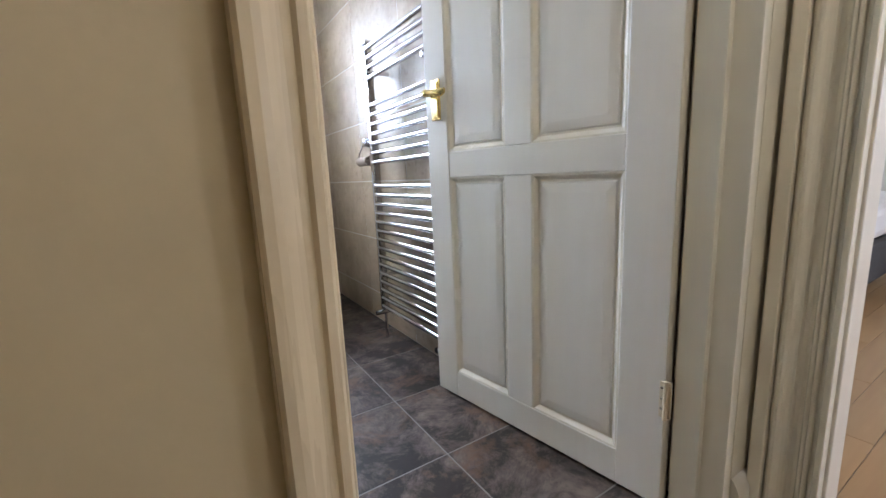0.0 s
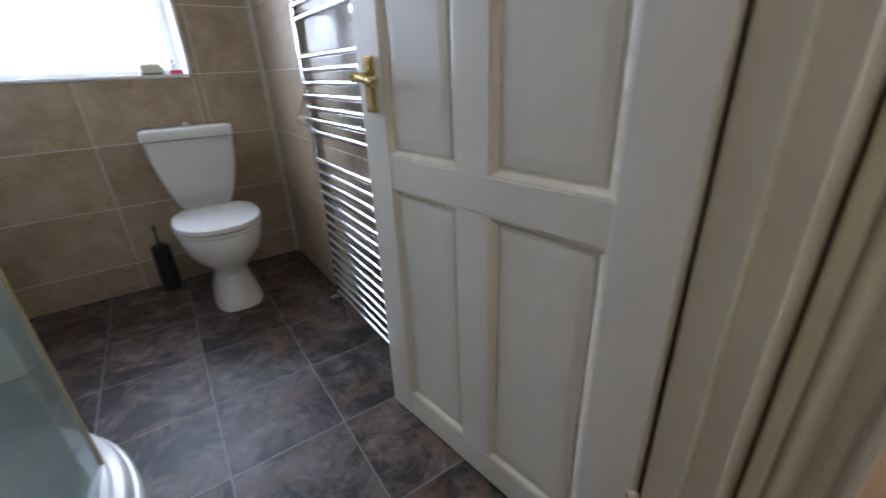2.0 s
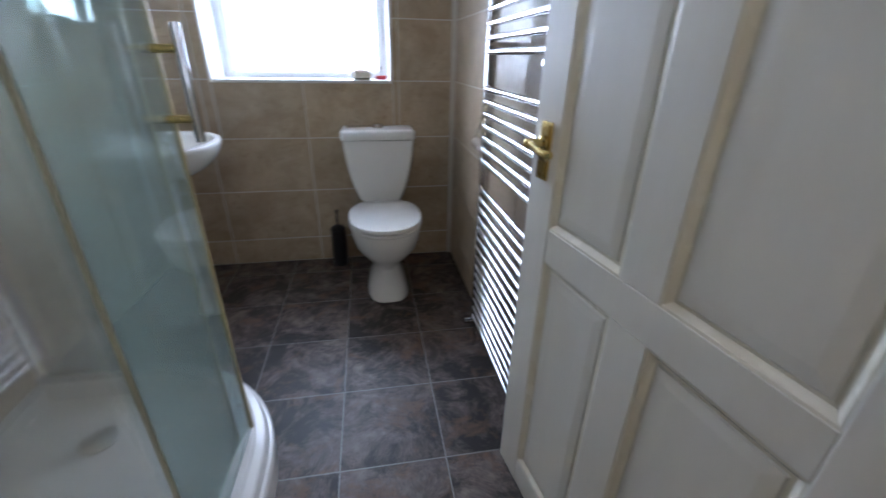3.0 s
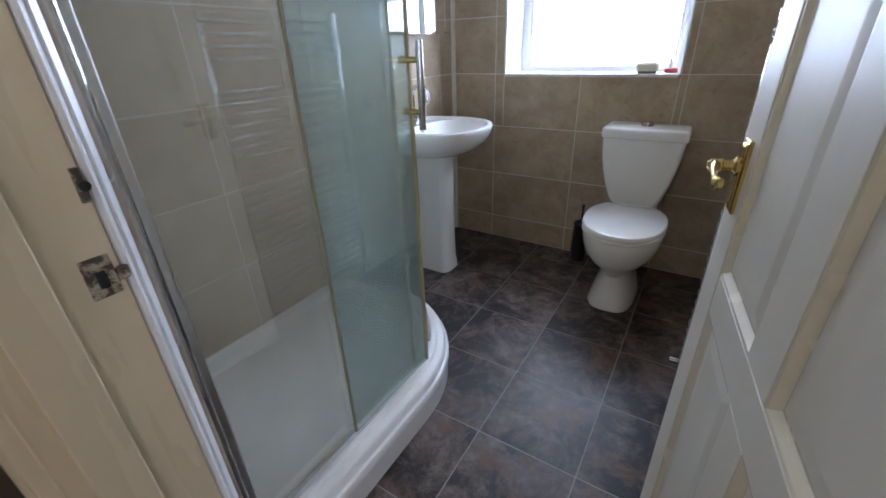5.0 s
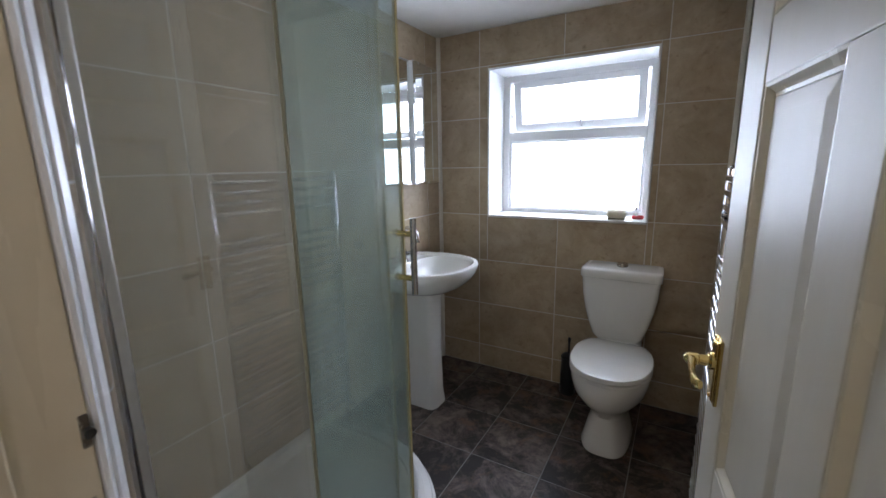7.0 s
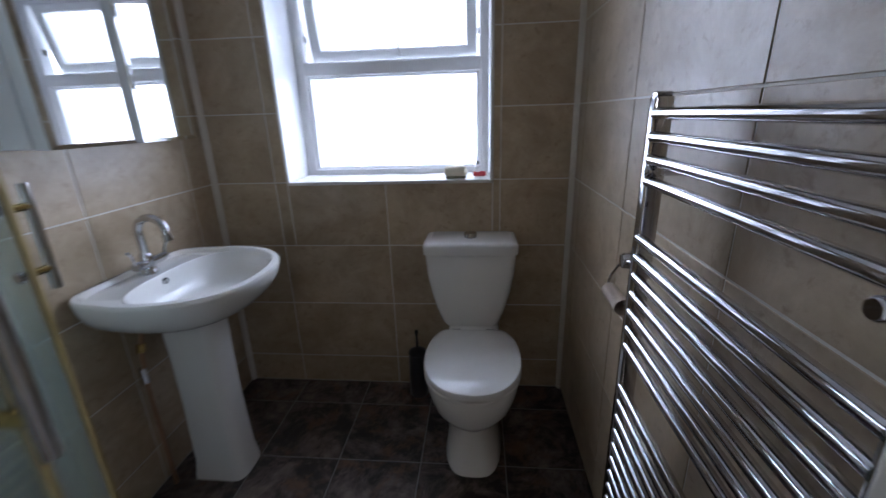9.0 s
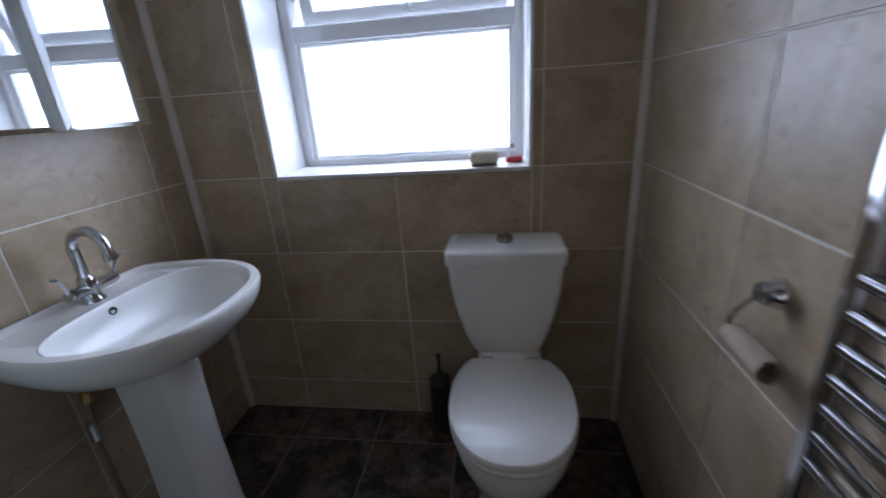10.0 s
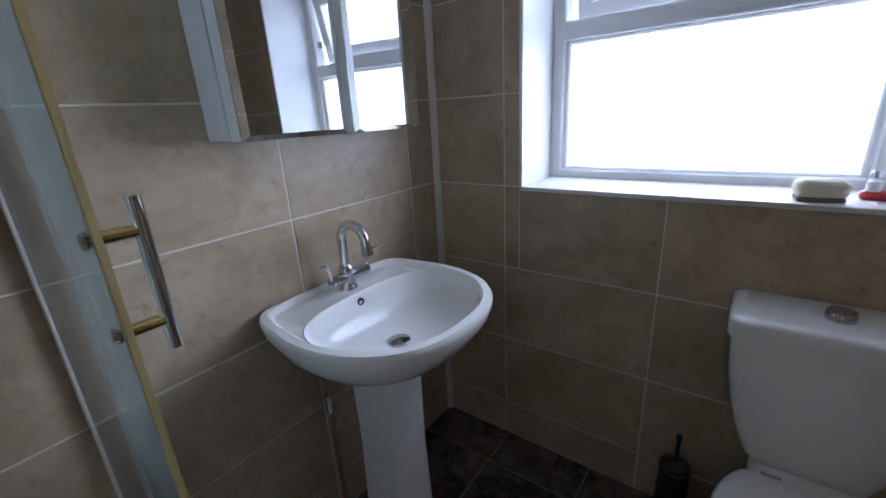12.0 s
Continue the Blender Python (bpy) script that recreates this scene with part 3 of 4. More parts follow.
# reveal linings and the sill
tagged(part("trim_reveal", box((x0 - 0.012, YW - 0.003, z0 - 0.002), (x0, Y0 + 0.01, z1 + 0.012), 0.003), UPVC), "white window reveal lining", "trim", kind="structure")
tagged(part("trim_reveal", box((x1, YW - 0.003, z0 - 0.002), (x1 + 0.012, Y0 + 0.01, z1 + 0.012), 0.003), UPVC), "white window reveal lining", "trim", kind="structure")
tagged(part("trim_reveal", box((x0, YW - 0.003, z1), (x1, Y0 + 0.01, z1 + 0.012), 0.003), UPVC), "white window reveal lining", "trim", kind="structure")
SILL = material("mottled_sill", (0.78, 0.76, 0.73), 0.35, tint=(0.62, 0.58, 0.55), scale=14, amount=0.9, stretch=(0.35, 1.6, 1), spots=(0.42, 0.34, 0.33), spot_scale=16, spot_at=0.6)
tagged(part("window_sill", box((x0, YW - 0.006, z0 - 0.014), (x1, Y0 + 0.01, z0), 0.003), SILL), "white mottled window sill", "sill", kind="structure")

# ---- corner trims between the tiled walls ----
for name, x in (("trim_corner", XL), ("trim_corner", XR)):
    k = 1 if x < 0 else -1
    tagged(part(name, prism([(x, YW), (x + k * 0.02, YW), (x + k * 0.016, YW - 0.01), (x + k * 0.01, YW - 0.016), (x, YW - 0.02)], "z", 0, ZC), TRIM), "pale plastic tile corner trim", "trim",
           kind="structure")

# ---- toilet ----


def toilet():
    """Local frame: the middle of its back edge on the floor, front towards -y."""
    t = thing("toilet", pose(0.48, YW, 0) @ Matrix.Scale(1.02, 4), "white ceramic close-coupled toilet with its lid down", "toilet")
    rings = [oval(0, -0.34, 0.112, 0.235, 0.14, 0.0, 40, 3.2), oval(0, -0.34, 0.115, 0.238, 0.142, 0.012, 40, 3.2), oval(0, -0.34, 0.104, 0.222, 0.135, 0.05, 40, 3.0),
             oval(0, -0.34, 0.088, 0.2, 0.13, 0.12, 40, 2.8), oval(0, -0.34, 0.08, 0.19, 0.13, 0.17, 40, 2.5), oval(0, -0.35, 0.098, 0.2, 0.15, 0.205, 40, 2.2),
             oval(0, -0.38, 0.14, 0.23, 0.2, 0.25, 40, 2.1), oval(0, -0.4, 0.168, 0.248, 0.24, 0.3, 40, 2.1), oval(0, -0.41, 0.178, 0.252, 0.27, 0.35, 40, 2.1),
             oval(0, -0.41, 0.181, 0.25, 0.29, 0.385, 40, 2.15), oval(0, -0.41, 0.178, 0.246, 0.29, 0.398, 40, 2.15)]
    part("pan", loft(rings), CERAMIC, t, smooth=True)
    part("platform", box((-0.115, -0.24, 0.3), (0.115, -0.04, 0.43), 0.03, 3), CERAMIC, t, smooth=True)
    def d_ring(ax, front, back, z, flat):
        # straight across at the back, round in front
        return [(x, min(y, -0.41 + flat), z) for x, y, _ in oval(0, -0.41, ax, front, back, z, 48, 2.25)]
    part("seat", loft([d_ring(0.182, 0.25, 0.24, 0.4, 0.185), d_ring(0.187, 0.256, 0.246, 0.404, 0.19), d_ring(0.187, 0.256, 0.246, 0.414, 0.19), d_ring(0.183, 0.251, 0.24, 0.419, 0.186)]),
         SEAT_PLASTIC, t, smooth=True)
    part("lid", loft([d_ring(0.182, 0.25, 0.24, 0.421, 0.186), d_ring(0.188, 0.257, 0.247, 0.425, 0.191), d_ring(0.188, 0.257, 0.247, 0.436, 0.191), d_ring(0.183, 0.251, 0.24, 0.444, 0.186),
                      d_ring(0.165, 0.228, 0.22, 0.449, 0.17), d_ring(0.1, 0.14, 0.13, 0.452, 0.11), d_ring(0.02, 0.03, 0.03, 0.4525, 0.02)]), SEAT_PLASTIC, t, smooth=True)
    for x in (-0.075, 0.075):
        part("seat_hinge", tube([(x - 0.02, -0.215, 0.432), (x + 0.02, -0.215, 0.432)], 0.01, 12), CHROME, t, "chrome seat hinge", smooth=True)
    def tank(hw, front, z, back=-0.012, r=0.024):
        pts = []
        for cx, cy, a0 in ((hw - r, front + r, -90), (hw - r * 0.4, back - r * 0.4, 0), (-hw + r * 0.4, back - r * 0.4, 90), (-hw + r, front + r, 180)):
            rr = r if cy < (front + back) / 2 else r * 0.4
            for k in range(5):
                a = radians(a0 + 22.5 * k)
                pts.append((cx + rr * math.cos(a), cy + rr * math.sin(a), z))
        # a slightly bowed front
        return [(x - 0.011, y - 0.012 * (1 - (x / hw) ** 2) if y < front + 0.02 else y, z) for x, y, _ in pts]
    part("cistern", loft([tank(0.112, -0.165, 0.43), tank(0.126, -0.172, 0.45), tank(0.15, -0.18, 0.52), tank(0.17, -0.186, 0.6), tank(0.184, -0.19, 0.68), tank(0.191, -0.192, 0.771)]),
         CERAMIC, t, smooth=True)
    part("cistern_lid", loft([tank(0.192, -0.192, 0.7735), tank(0.1985, -0.2, 0.775), tank(0.1995, -0.201, 0.79), tank(0.1985, -0.2, 0.812), tank(0.195, -0.196, 0.82), tank(0.186, -0.186, 0.8245), tank(0.17, -0.17, 0.826)]),
         CERAMIC, t, smooth=True)
    button = part("flush_button", turned([(0.028, 0.82), (0.028, 0.838), (0.0255, 0.846), (0.021, 0.847), (0.02, 0.844), (0.019, 0.847), (0.0, 0.849)], 24, "z", (-0.011, -0.1, 0)), CHROME, t,
                  "chrome push button", smooth=True)
    part("split", box((-0.0118, -0.12, 0.847), (-0.0102, -0.08, 0.8486)), DARK_PLASTIC, button)
    return t


toilet()


def brush_holder():
    b = thing("toilet_brush", pose(0.2, 2.765, 0), "black plastic toilet brush in its holder on the floor", "brush")
    part("holder", turned([(0.045, 0), (0.048, 0.004), (0.046, 0.1), (0.043, 0.235), (0.046, 0.24), (0.04, 0.244), (0.038, 0.2)], 24), DARK_PLASTIC, b, smooth=True)
    part("lid", turned([(0.041, 0.243), (0.04, 0.25), (0.02, 0.262), (0.01, 0.266)], 24), DARK_PLASTIC, b, smooth=True)
    part("handle", turned([(0.007, 0.26), (0.006, 0.33), (0.009, 0.35), (0.008, 0.362), (0.0, 0.366)], 12), DARK_PLASTIC, b, smooth=True)


brush_holder()

# ---- basin on its pedestal ----
BASIN = pose(XL, 2.272, 0) @ Matrix.Scale(1.02, 4)


def basin():
    """Local frame: on the wall, x out into the room, y along the wall."""
    b = thing("basin", BASIN, "white ceramic pedestal wash basin with chrome mixer tap", "basin")
    RIM = 0.845

    def outline(k, out, z, back=0.0, n=48, cx=0.2, px=2.4, pw=7.0):
        # k half as wide along the wall, out reaching into the room, flat at the wall
        ring = []
        for i in range(n):
            a = 2 * math.pi * i / n
            c, s = math.cos(a), math.sin(a)
            q = px if c > 0 else pw
            x = cx + math.copysign(abs(c) ** (2 / q), c) * ((out - cx) if c > 0 else (cx - back))
            y = math.copysign(abs(s) ** (2 / q), s) * k * (1 if c > 0 else 1 - 0.1 * (cx - x) / max(cx - back, 0.01))
            ring.append((x, y, z))
        return ring
    def hollow(k, out, z, back, cx=0.25):
        # the bowl's own outline, flatter along the tap ledge
        return outline(k, out, z, back, cx=cx, pw=3.0)
    body = loft([outline(0.08, 0.29, 0.692, 0.02), outline(0.14, 0.35, 0.699, 0.006), outline(0.2, 0.412, 0.717, 0.002), outline(0.243, 0.457, 0.743, 0.002), outline(0.268, 0.488, 0.776, 0.002),
                 outline(0.28, 0.505, 0.806, 0.002), outline(0.285, 0.511, 0.83, 0.002), outline(0.285, 0.511, RIM - 0.004, 0.002), outline(0.281, 0.507, RIM + 0.002, 0.004),
                 outline(0.262, 0.488, RIM + 0.003, 0.014), outline(0.257, 0.483, RIM - 0.002, 0.02), outline(0.252, 0.478, RIM - 0.012, 0.026), hollow(0.249, 0.475, RIM - 0.0125, 0.114), hollow(0.2485, 0.4745, RIM - 0.009, 0.121), hollow(0.248, 0.474, RIM - 0.0095, 0.126),
                 hollow(0.247, 0.473, RIM - 0.016, 0.13), hollow(0.236, 0.46, RIM - 0.045, 0.134), hollow(0.212, 0.434, RIM - 0.075, 0.146), hollow(0.17, 0.4, RIM - 0.102, 0.165),
                 hollow(0.11, 0.355, RIM - 0.116, 0.195), hollow(0.03, 0.305, RIM - 0.12, 0.245)])
    part("bowl", body, CERAMIC, b, smooth=True)
    def column(sx, sy, z):
        # a flat-sided foot with a rounded front
        front = [(0.055 + 0.037 * math.cos(a), 0.076 * math.copysign(abs(math.sin(a)) ** 0.6, math.sin(a))) for a in [math.pi * (k / 16 - 0.5) for k in range(17)]]
        return [(0.215 + x * sx, y * sy, z) for x, y in [*front, (-0.09, 0.075), (-0.09, -0.075)]]
    part("pedestal", loft([column(1.06, 1.08, 0.0), column(1.05, 1.06, 0.02), column(0.97, 0.95, 0.08), column(0.92, 0.86, 0.35), column(0.94, 0.87, 0.55), column(1.0, 0.9, 0.7)]), CERAMIC, b,
         smooth=True)
    waste = part("waste", turned([(0.03, RIM - 0.119), (0.03, RIM - 0.115), (0.026, RIM - 0.112), (0.0, RIM - 0.109)], 24, "z", (0.275, 0, 0)), CHROME, b, "chrome waste plug", smooth=True)
    part("overflow", turned([(0.0, 0.0), (0.011, 0.0), (0.011, 0.006), (0.008, 0.006), (0.008, 0.002), (0.0, 0.002)], 16, "x", (0.1305, 0.0, RIM - 0.035)), DARK_PLASTIC, b, "dark overflow hole")
    L = RIM - 0.013
    tap = part("tap", turned([(0.03, L - 0.001), (0.03, L + 0.006), (0.025, L + 0.012), (0.022, L + 0.03), (0.022, L + 0.06), (0.019, L + 0.07), (0.015, L + 0.075)], 24, "z", (0.068, 0.015, 0)),
               CHROME, b, "chrome swan-neck mixer tap", smooth=True)
    arc = [(0.068, 0.015, L + 0.06), (0.066, 0.015, L + 0.15)]
    arc += [(0.066 + 0.05 * (1 - math.cos(a)), 0.015, L + 0.15 + 0.05 * math.sin(a)) for a in [math.pi * k / 12 for k in range(1, 12)]]
    arc += [(0.168, 0.015, L + 0.135)]
    part("spout", tube(arc, 0.0135, 16), CHROME, tap, smooth=True)
    part("nozzle", tube([(0.1675, 0.015, L + 0.14), (0.169, 0.015, L + 0.12)], 0.016, 16), CHROME, tap, smooth=True)
    for k in (-1, 1):
        base = Vector((0.068, 0.015, L + 0.035))
        away = Vector((0.25, k * 0.95, 0.15)).normalized()
        v = part("valve", tube([base, base + away * 0.035, base + away * 0.062], 0.0165, 16), CHROME, tap, smooth=True)
        end = base + away * 0.062
        part("valve_cap", tube([end, end + away * 0.012], 0.0135, 16), CHROME, v, smooth=True)
        tip = end + away * 0.006
        part("lever", tube([tip, tip + Vector((0, k * 0.004, 0.022)), tip + Vector((0.004, k * 0.012, 0.042)), tip + Vector((0.01, k * 0.024, 0.056)), tip + Vector((0.018, k * 0.038, 0.062))], 0.0048, 8), CHROME, v,
             smooth=True)
    return b


basin()
pipe = thing("water_pipe", pose(XL, 2.17, 0), "tarnished supply pipe under the basin", "pipe")
part("pipe", tube([(0.05, 0.0, 0.0), (0.05, 0.0, 0.45), (0.055, 0.01, 0.6), (0.06, 0.04, 0.7)], 0.0075, 10), COPPER, pipe, smooth=True)
part("valve", tube([(0.05, 0, 0.47), (0.05, 0, 0.53)], 0.013, 10), CHROME, pipe)
part("nut", tube([(0.055, 0.01, 0.59), (0.056, 0.015, 0.62)], 0.013, 6), BRASS, pipe)

# ---- mirror cabinet ----


def cabinet():
    c = thing("mirror_cabinet", pose(XL, 2.008, 1.3), "white bathroom cabinet, one mirror door ajar", "cabinet")
    W, H, D = 0.572, 0.65, 0.152
    part("body", box((0.001, 0.002, 0.002), (D - 0.06, W - 0.002, H - 0.002), 0.002), UPVC, c)
    # the second door is not quite shut
    for hinge_y, y0, y1, ajar in ((0.0, 0.0, 0.284, 0.0), (W, 0.287 - W, 0.0, 4.6)):
        t = 0.05
        d = part("mirror_door", box((-t + 0.002, y0, 0), (-0.006, y1, H), 0.002), UPVC, c)
        d.matrix_basis = pose(D, hinge_y, 0, 0, 0, ajar)
        bm = loft([[(-0.006, y0, 0), (-0.006, y1, 0), (-0.006, y1, H), (-0.006, y0, H)], [(-0.003, y0, 0), (-0.003, y1, 0), (-0.003, y1, H), (-0.003, y0, H)],
                   [(0, y0 + 0.018, 0.012), (0, y1 - 0.018, 0.012), (0, y1 - 0.018, H - 0.012), (0, y0 + 0.018, H - 0.012)]])
        part("mirror", bm, MIRROR, d, "bevelled mirror glass")


cabinet()

# ---- towel radiator ----


def radiator():
    X, YA, YB, P = -0.082, 1.318, 0.765, 0.0415
    top = 1.349
    r = thing("towel_radiator", RW, "tall chrome ladder towel radiator on the tiled wall", "radiator")
    for y in (YA, YB):
        rail = part("upright", box((X - 0.018, y - 0.015, 0.15), (X + 0.018, y + 0.015, top + 0.03), 0.005), CHROME, r, smooth=True)
        part("cap", box((X - 0.014, y - 0.012, top + 0.029), (X + 0.014, y + 0.012, top + 0.038), 0.003), CHROME, rail)
    zs = [top - P * k for k in range(4)] + [top - P * (5.8 + k) for k in range(7)] + [top - P * (14.4 + k) for k in range(15)]
    for z in zs:
        part("bar", tube([(X - 0.012, YA - 0.01, z), (X - 0.012, YB + 0.01, z)], 0.0105, 12), CHROME, r, smooth=True)
    for y, z in ((YA - 0.028, top - P * 2.5), (YB + 0.045, top - P * 3.6), (YA - 0.028, 0.33), (YB + 0.045, 0.33)):
        br = part("bracket", tube([(X - 0.02, y, z), (0.0, y, z)], 0.009, 12), CHROME, r)
        part("clamp", turned([(0.009, X - 0.024), (0.0115, X - 0.021), (0.0115, X - 0.004), (0.009, X)], 16, "x", (0, y, z)), CHROME, br, smooth=True)
    for y in (YA, YB):
        v = part("valve", tube([(X, y, 0.16), (X, y, 0.145), (X - 0.005, y, 0.135)], 0.011, 12), CHROME, r)
        part("valve_head", tube([(X + 0.02, y, 0.138), (X - 0.05, y, 0.138)], 0.012, 12), CHROME, v, smooth=True)
        part("tail_pipe", tube([(X, y, 0.13), (X, y, 0.0)], 0.0075, 10), CHROME, v)
    return r


radiator()


def roll_holder():
    h = thing("roll_holder", RW @ pose(0, 1.556, 0.97), "chrome toilet roll holder with an empty card tube", "roll holder")
    part("mount", turned([(0.027, -0.001), (0.027, -0.012), (0.022, -0.018), (0.022, -0.03), (0.018, -0.036), (0.0, -0.038)], 24, "x"), CHROME, h, smooth=True)
    part("arm", tube([(-0.03, 0.0, 0.0), (-0.034, 0.02, -0.02), (-0.044, 0.042, -0.055), (-0.05, 0.046, -0.08), (-0.05, 0.03, -0.086), (-0.05, -0.095, -0.086), (-0.05, -0.1, -0.075)], 0.004, 10), CHROME, h, smooth=True)
    part("card_tube", loft([[(-0.05 + rr * math.cos(a), y, -0.098 + rr * math.sin(a)) for a in [k * math.pi / 10 for k in range(20)]]
                            for rr, y in ((0.02, -0.085), (0.022, -0.085), (0.022, 0.03), (0.02, 0.03), (0.02, -0.085))], False), CARD, h, "empty brown card tube", smooth=True)


roll_holder()

# ---- shower ----
CX, CY, RT = -0.42, 1.24, 0.505      # the tray's round corner
SX, SY = CX + RT, CY + RT            # its outer faces
TRAY = 0.16


def quadrant(inset, n=16):
    """The tray's outline from the door wall round to the left wall, set in from its rim."""
    r = RT - inset
    pts = [(CX + r, YD + 0.0)]
    pts += [(CX + r * math.cos(a), CY + r * math.sin(a)) for a in [math.pi / 2 * k / n for k in range(n + 1)]]
    return pts + [(XL, CY + r)]


def shower():
    tray = thing("shower_tray", pose(0, 0, 0), "white acrylic offset quadrant shower tray with a stepped rim", "shower tray")

    def ring(inset, z, wall=0.001):
        pts = quadrant(inset)
        return [(x, max(y, YD + wall), z) for x, y in pts[:-1]] + [(XL + wall, pts[-1][1], z), (XL + wall, YD + wall, z)]
    part("tray", loft([ring(0.006, 0.0), ring(0.006, 0.085), ring(0.0, 0.09), ring(0.0, 0.118), ring(0.004, 0.124), ring(0.012, 0.126), ring(0.015, 0.132), ring(0.016, 0.15), ring(0.02, TRAY - 0.003), ring(0.026, TRAY), ring(0.042, TRAY),
                       ring(0.047, TRAY + 0.003), ring(0.05, TRAY + 0.009), ring(0.056, TRAY + 0.012), ring(0.105, TRAY + 0.012), ring(0.115, TRAY + 0.004, 0.03), ring(0.14, TRAY - 0.03, 0.05), ring(0.22, TRAY - 0.042, 0.12)]), ACRYLIC, tray, smooth=True)
    drain = part("drain", turned([(0.05, TRAY - 0.043), (0.05, TRAY - 0.036), (0.045, TRAY - 0.033), (0.0, TRAY - 0.031)], 28, "z", (-0.45, 1.42, 0)), SATIN, tray, "satin metal drain cover", smooth=True)

    enc = thing("shower_enclosure", pose(0, 0, TRAY + 0.013), "curved glass shower enclosure with sliding doors part open", "shower enclosure")
    TOP = 1.85
    R1 = 0.085     # rail's inset from the rim

    def strip(points, half, z0, z1, bm=None):
        """A standing strip of material along plan points, half as thick."""
        pts = [Vector((*p, 0)) for p in points]
        left, right = [], []
        for i, p in enumerate(pts):
            d = (pts[min(i + 1, len(pts) - 1)] - pts[max(i - 1, 0)]).normalized()
            n = Vector((-d.y, d.x, 0)) * half
            left.append(p + n)
            right.append(p - n)
        own = bm or bmesh.new()
        rows = [[own.verts.new((q.x, q.y, z)) for q in line] for line, z in ((left, z0), (left, z1), (right, z1), (right, z0))]
        for a, b in zip(rows, rows[1:] + rows[:1]):
            for i in range(len(a) - 1):
                own.faces.new((a[i], a[i + 1], b[i + 1], b[i]))
        for i in (0, -1):
            own.faces.new([row[i] for row in rows])
        return own
    whole = quadrant(R1, 24)
    part("rail_bottom", strip(whole, 0.016, 0.0, 0.022), SATIN, enc, "satin aluminium curved rail", smooth=True)
    part("rail_top", strip(whole, 0.02, TOP - 0.045, TOP), SATIN, enc, "satin aluminium curved rail", smooth=True)
    xg = CX + RT - R1
    yg = CY + RT - R1
    part("wall_post", box((xg - 0.02, YD + 0.002, 0.022), (xg + 0.014, 0.636, TOP - 0.045), 0.004), SATIN, enc, "satin aluminium wall profile")
    part("wall_post", tube([(xg + 0.03, 0.603, 0.0), (xg + 0.03, 0.603, TOP - 0.045)], 0.011, 16), CHROME, enc, "polished round wall profile", smooth=True)
    part("wall_post", box((XL + 0.002, yg - 0.007, 0.022), (XL + 0.016, yg + 0.007, TOP - 0.045), 0.003), TRIM, enc, "beige wall profile")
    # fixed panes
    ya = 1.28
    part("fixed_pane", strip([(xg + 0.004, YD + 0.04), (xg - 0.002, ya)], 0.003, 0.022, TOP - 0.045), SHOWER_GLASS, enc)
    part("pane_seal", strip([(xg - 0.002, ya), (xg - 0.0022, ya + 0.008)], 0.005, 0.022, TOP - 0.045), GOLD_SEAL, enc, "yellowed plastic seal")
    part("fixed_pane", strip([(-0.44, yg), (XL + 0.04, yg)], 0.003, 0.022, TOP - 0.045), SHOWER_GLASS, enc)
    # sliding doors, pushed back beside the fixed panes
    out = 0.022
    da = [(xg + out - 0.004 * (1 - k / 6), 0.955 + (1.328 - 0.955) * k / 6) for k in range(7)]
    a = part("sliding_door", strip(da, 0.003, 0.02, TOP - 0.04), DOOR_GLASS, enc, "greenish curved glass sliding door")
    part("back_seal", strip([(xg + out - 0.004, 0.95), (xg + out - 0.004, 0.955)], 0.004, 0.02, TOP - 0.04), CLEAR_SEAL, a, "dull plastic edge seal")
    part("edge_seal", strip([(xg + out, 1.328), (xg + out, 1.336)], 0.005, 0.02, TOP - 0.04), GOLD_SEAL, a, "yellowed plastic edge seal")
    db = [(-0.66 + (-0.36 + 0.66) * k / 6, yg + out) for k in range(7)]
    b = part("sliding_door", strip(db, 0.003, 0.02, TOP - 0.04), DOOR_GLASS, enc, "greenish curved glass sliding door")
    part("edge_seal", strip([(-0.36, yg + out), (-0.35, yg + out)], 0.0045, 0.02, TOP - 0.04), GOLD_SEAL, b, "yellowed plastic edge seal")
    for door_part, base, n in ((a, Vector((xg + out, 1.31, 0)), Vector((1, 0, 0))), (b, Vector((-0.375, yg + out, 0)), Vector((0, 1, 0)))):
        bar = base + n * 0.052
        zt, zb = 1.257 - TRAY - 0.013, 1.038 - TRAY - 0.013
        h = part("handle", tube([bar + Vector((0, 0, zb)), bar + Vector((0, 0, zt))], 0.0095, 14), CHROME, door_part, "polished steel bar handle", smooth=True)
        for z in (zt - 0.045, zb + 0.045):
            part("standoff", tube([base + n * 0.002 + Vector((0, 0, z)), bar + Vector((0, 0, z))], 0.0085, 12), BRASS, h, "brass standoff", smooth=True)
            knob = [(0.002, -0.003), (0.011, -0.004), (0.012, -0.009), (0.009, -0.013), (0.0, -0.014)]
            part("inner_knob", turned(knob, 16, "x" if n.x else "y", tuple(base + Vector((0, 0, z)))), CHROME, h, "round chrome fixing", smooth=True)
    for p in enc.children_recursive:
        if p.data.materials[0] in (SHOWER_GLASS, DOOR_GLASS):
            p.visible_shadow = False


shower()

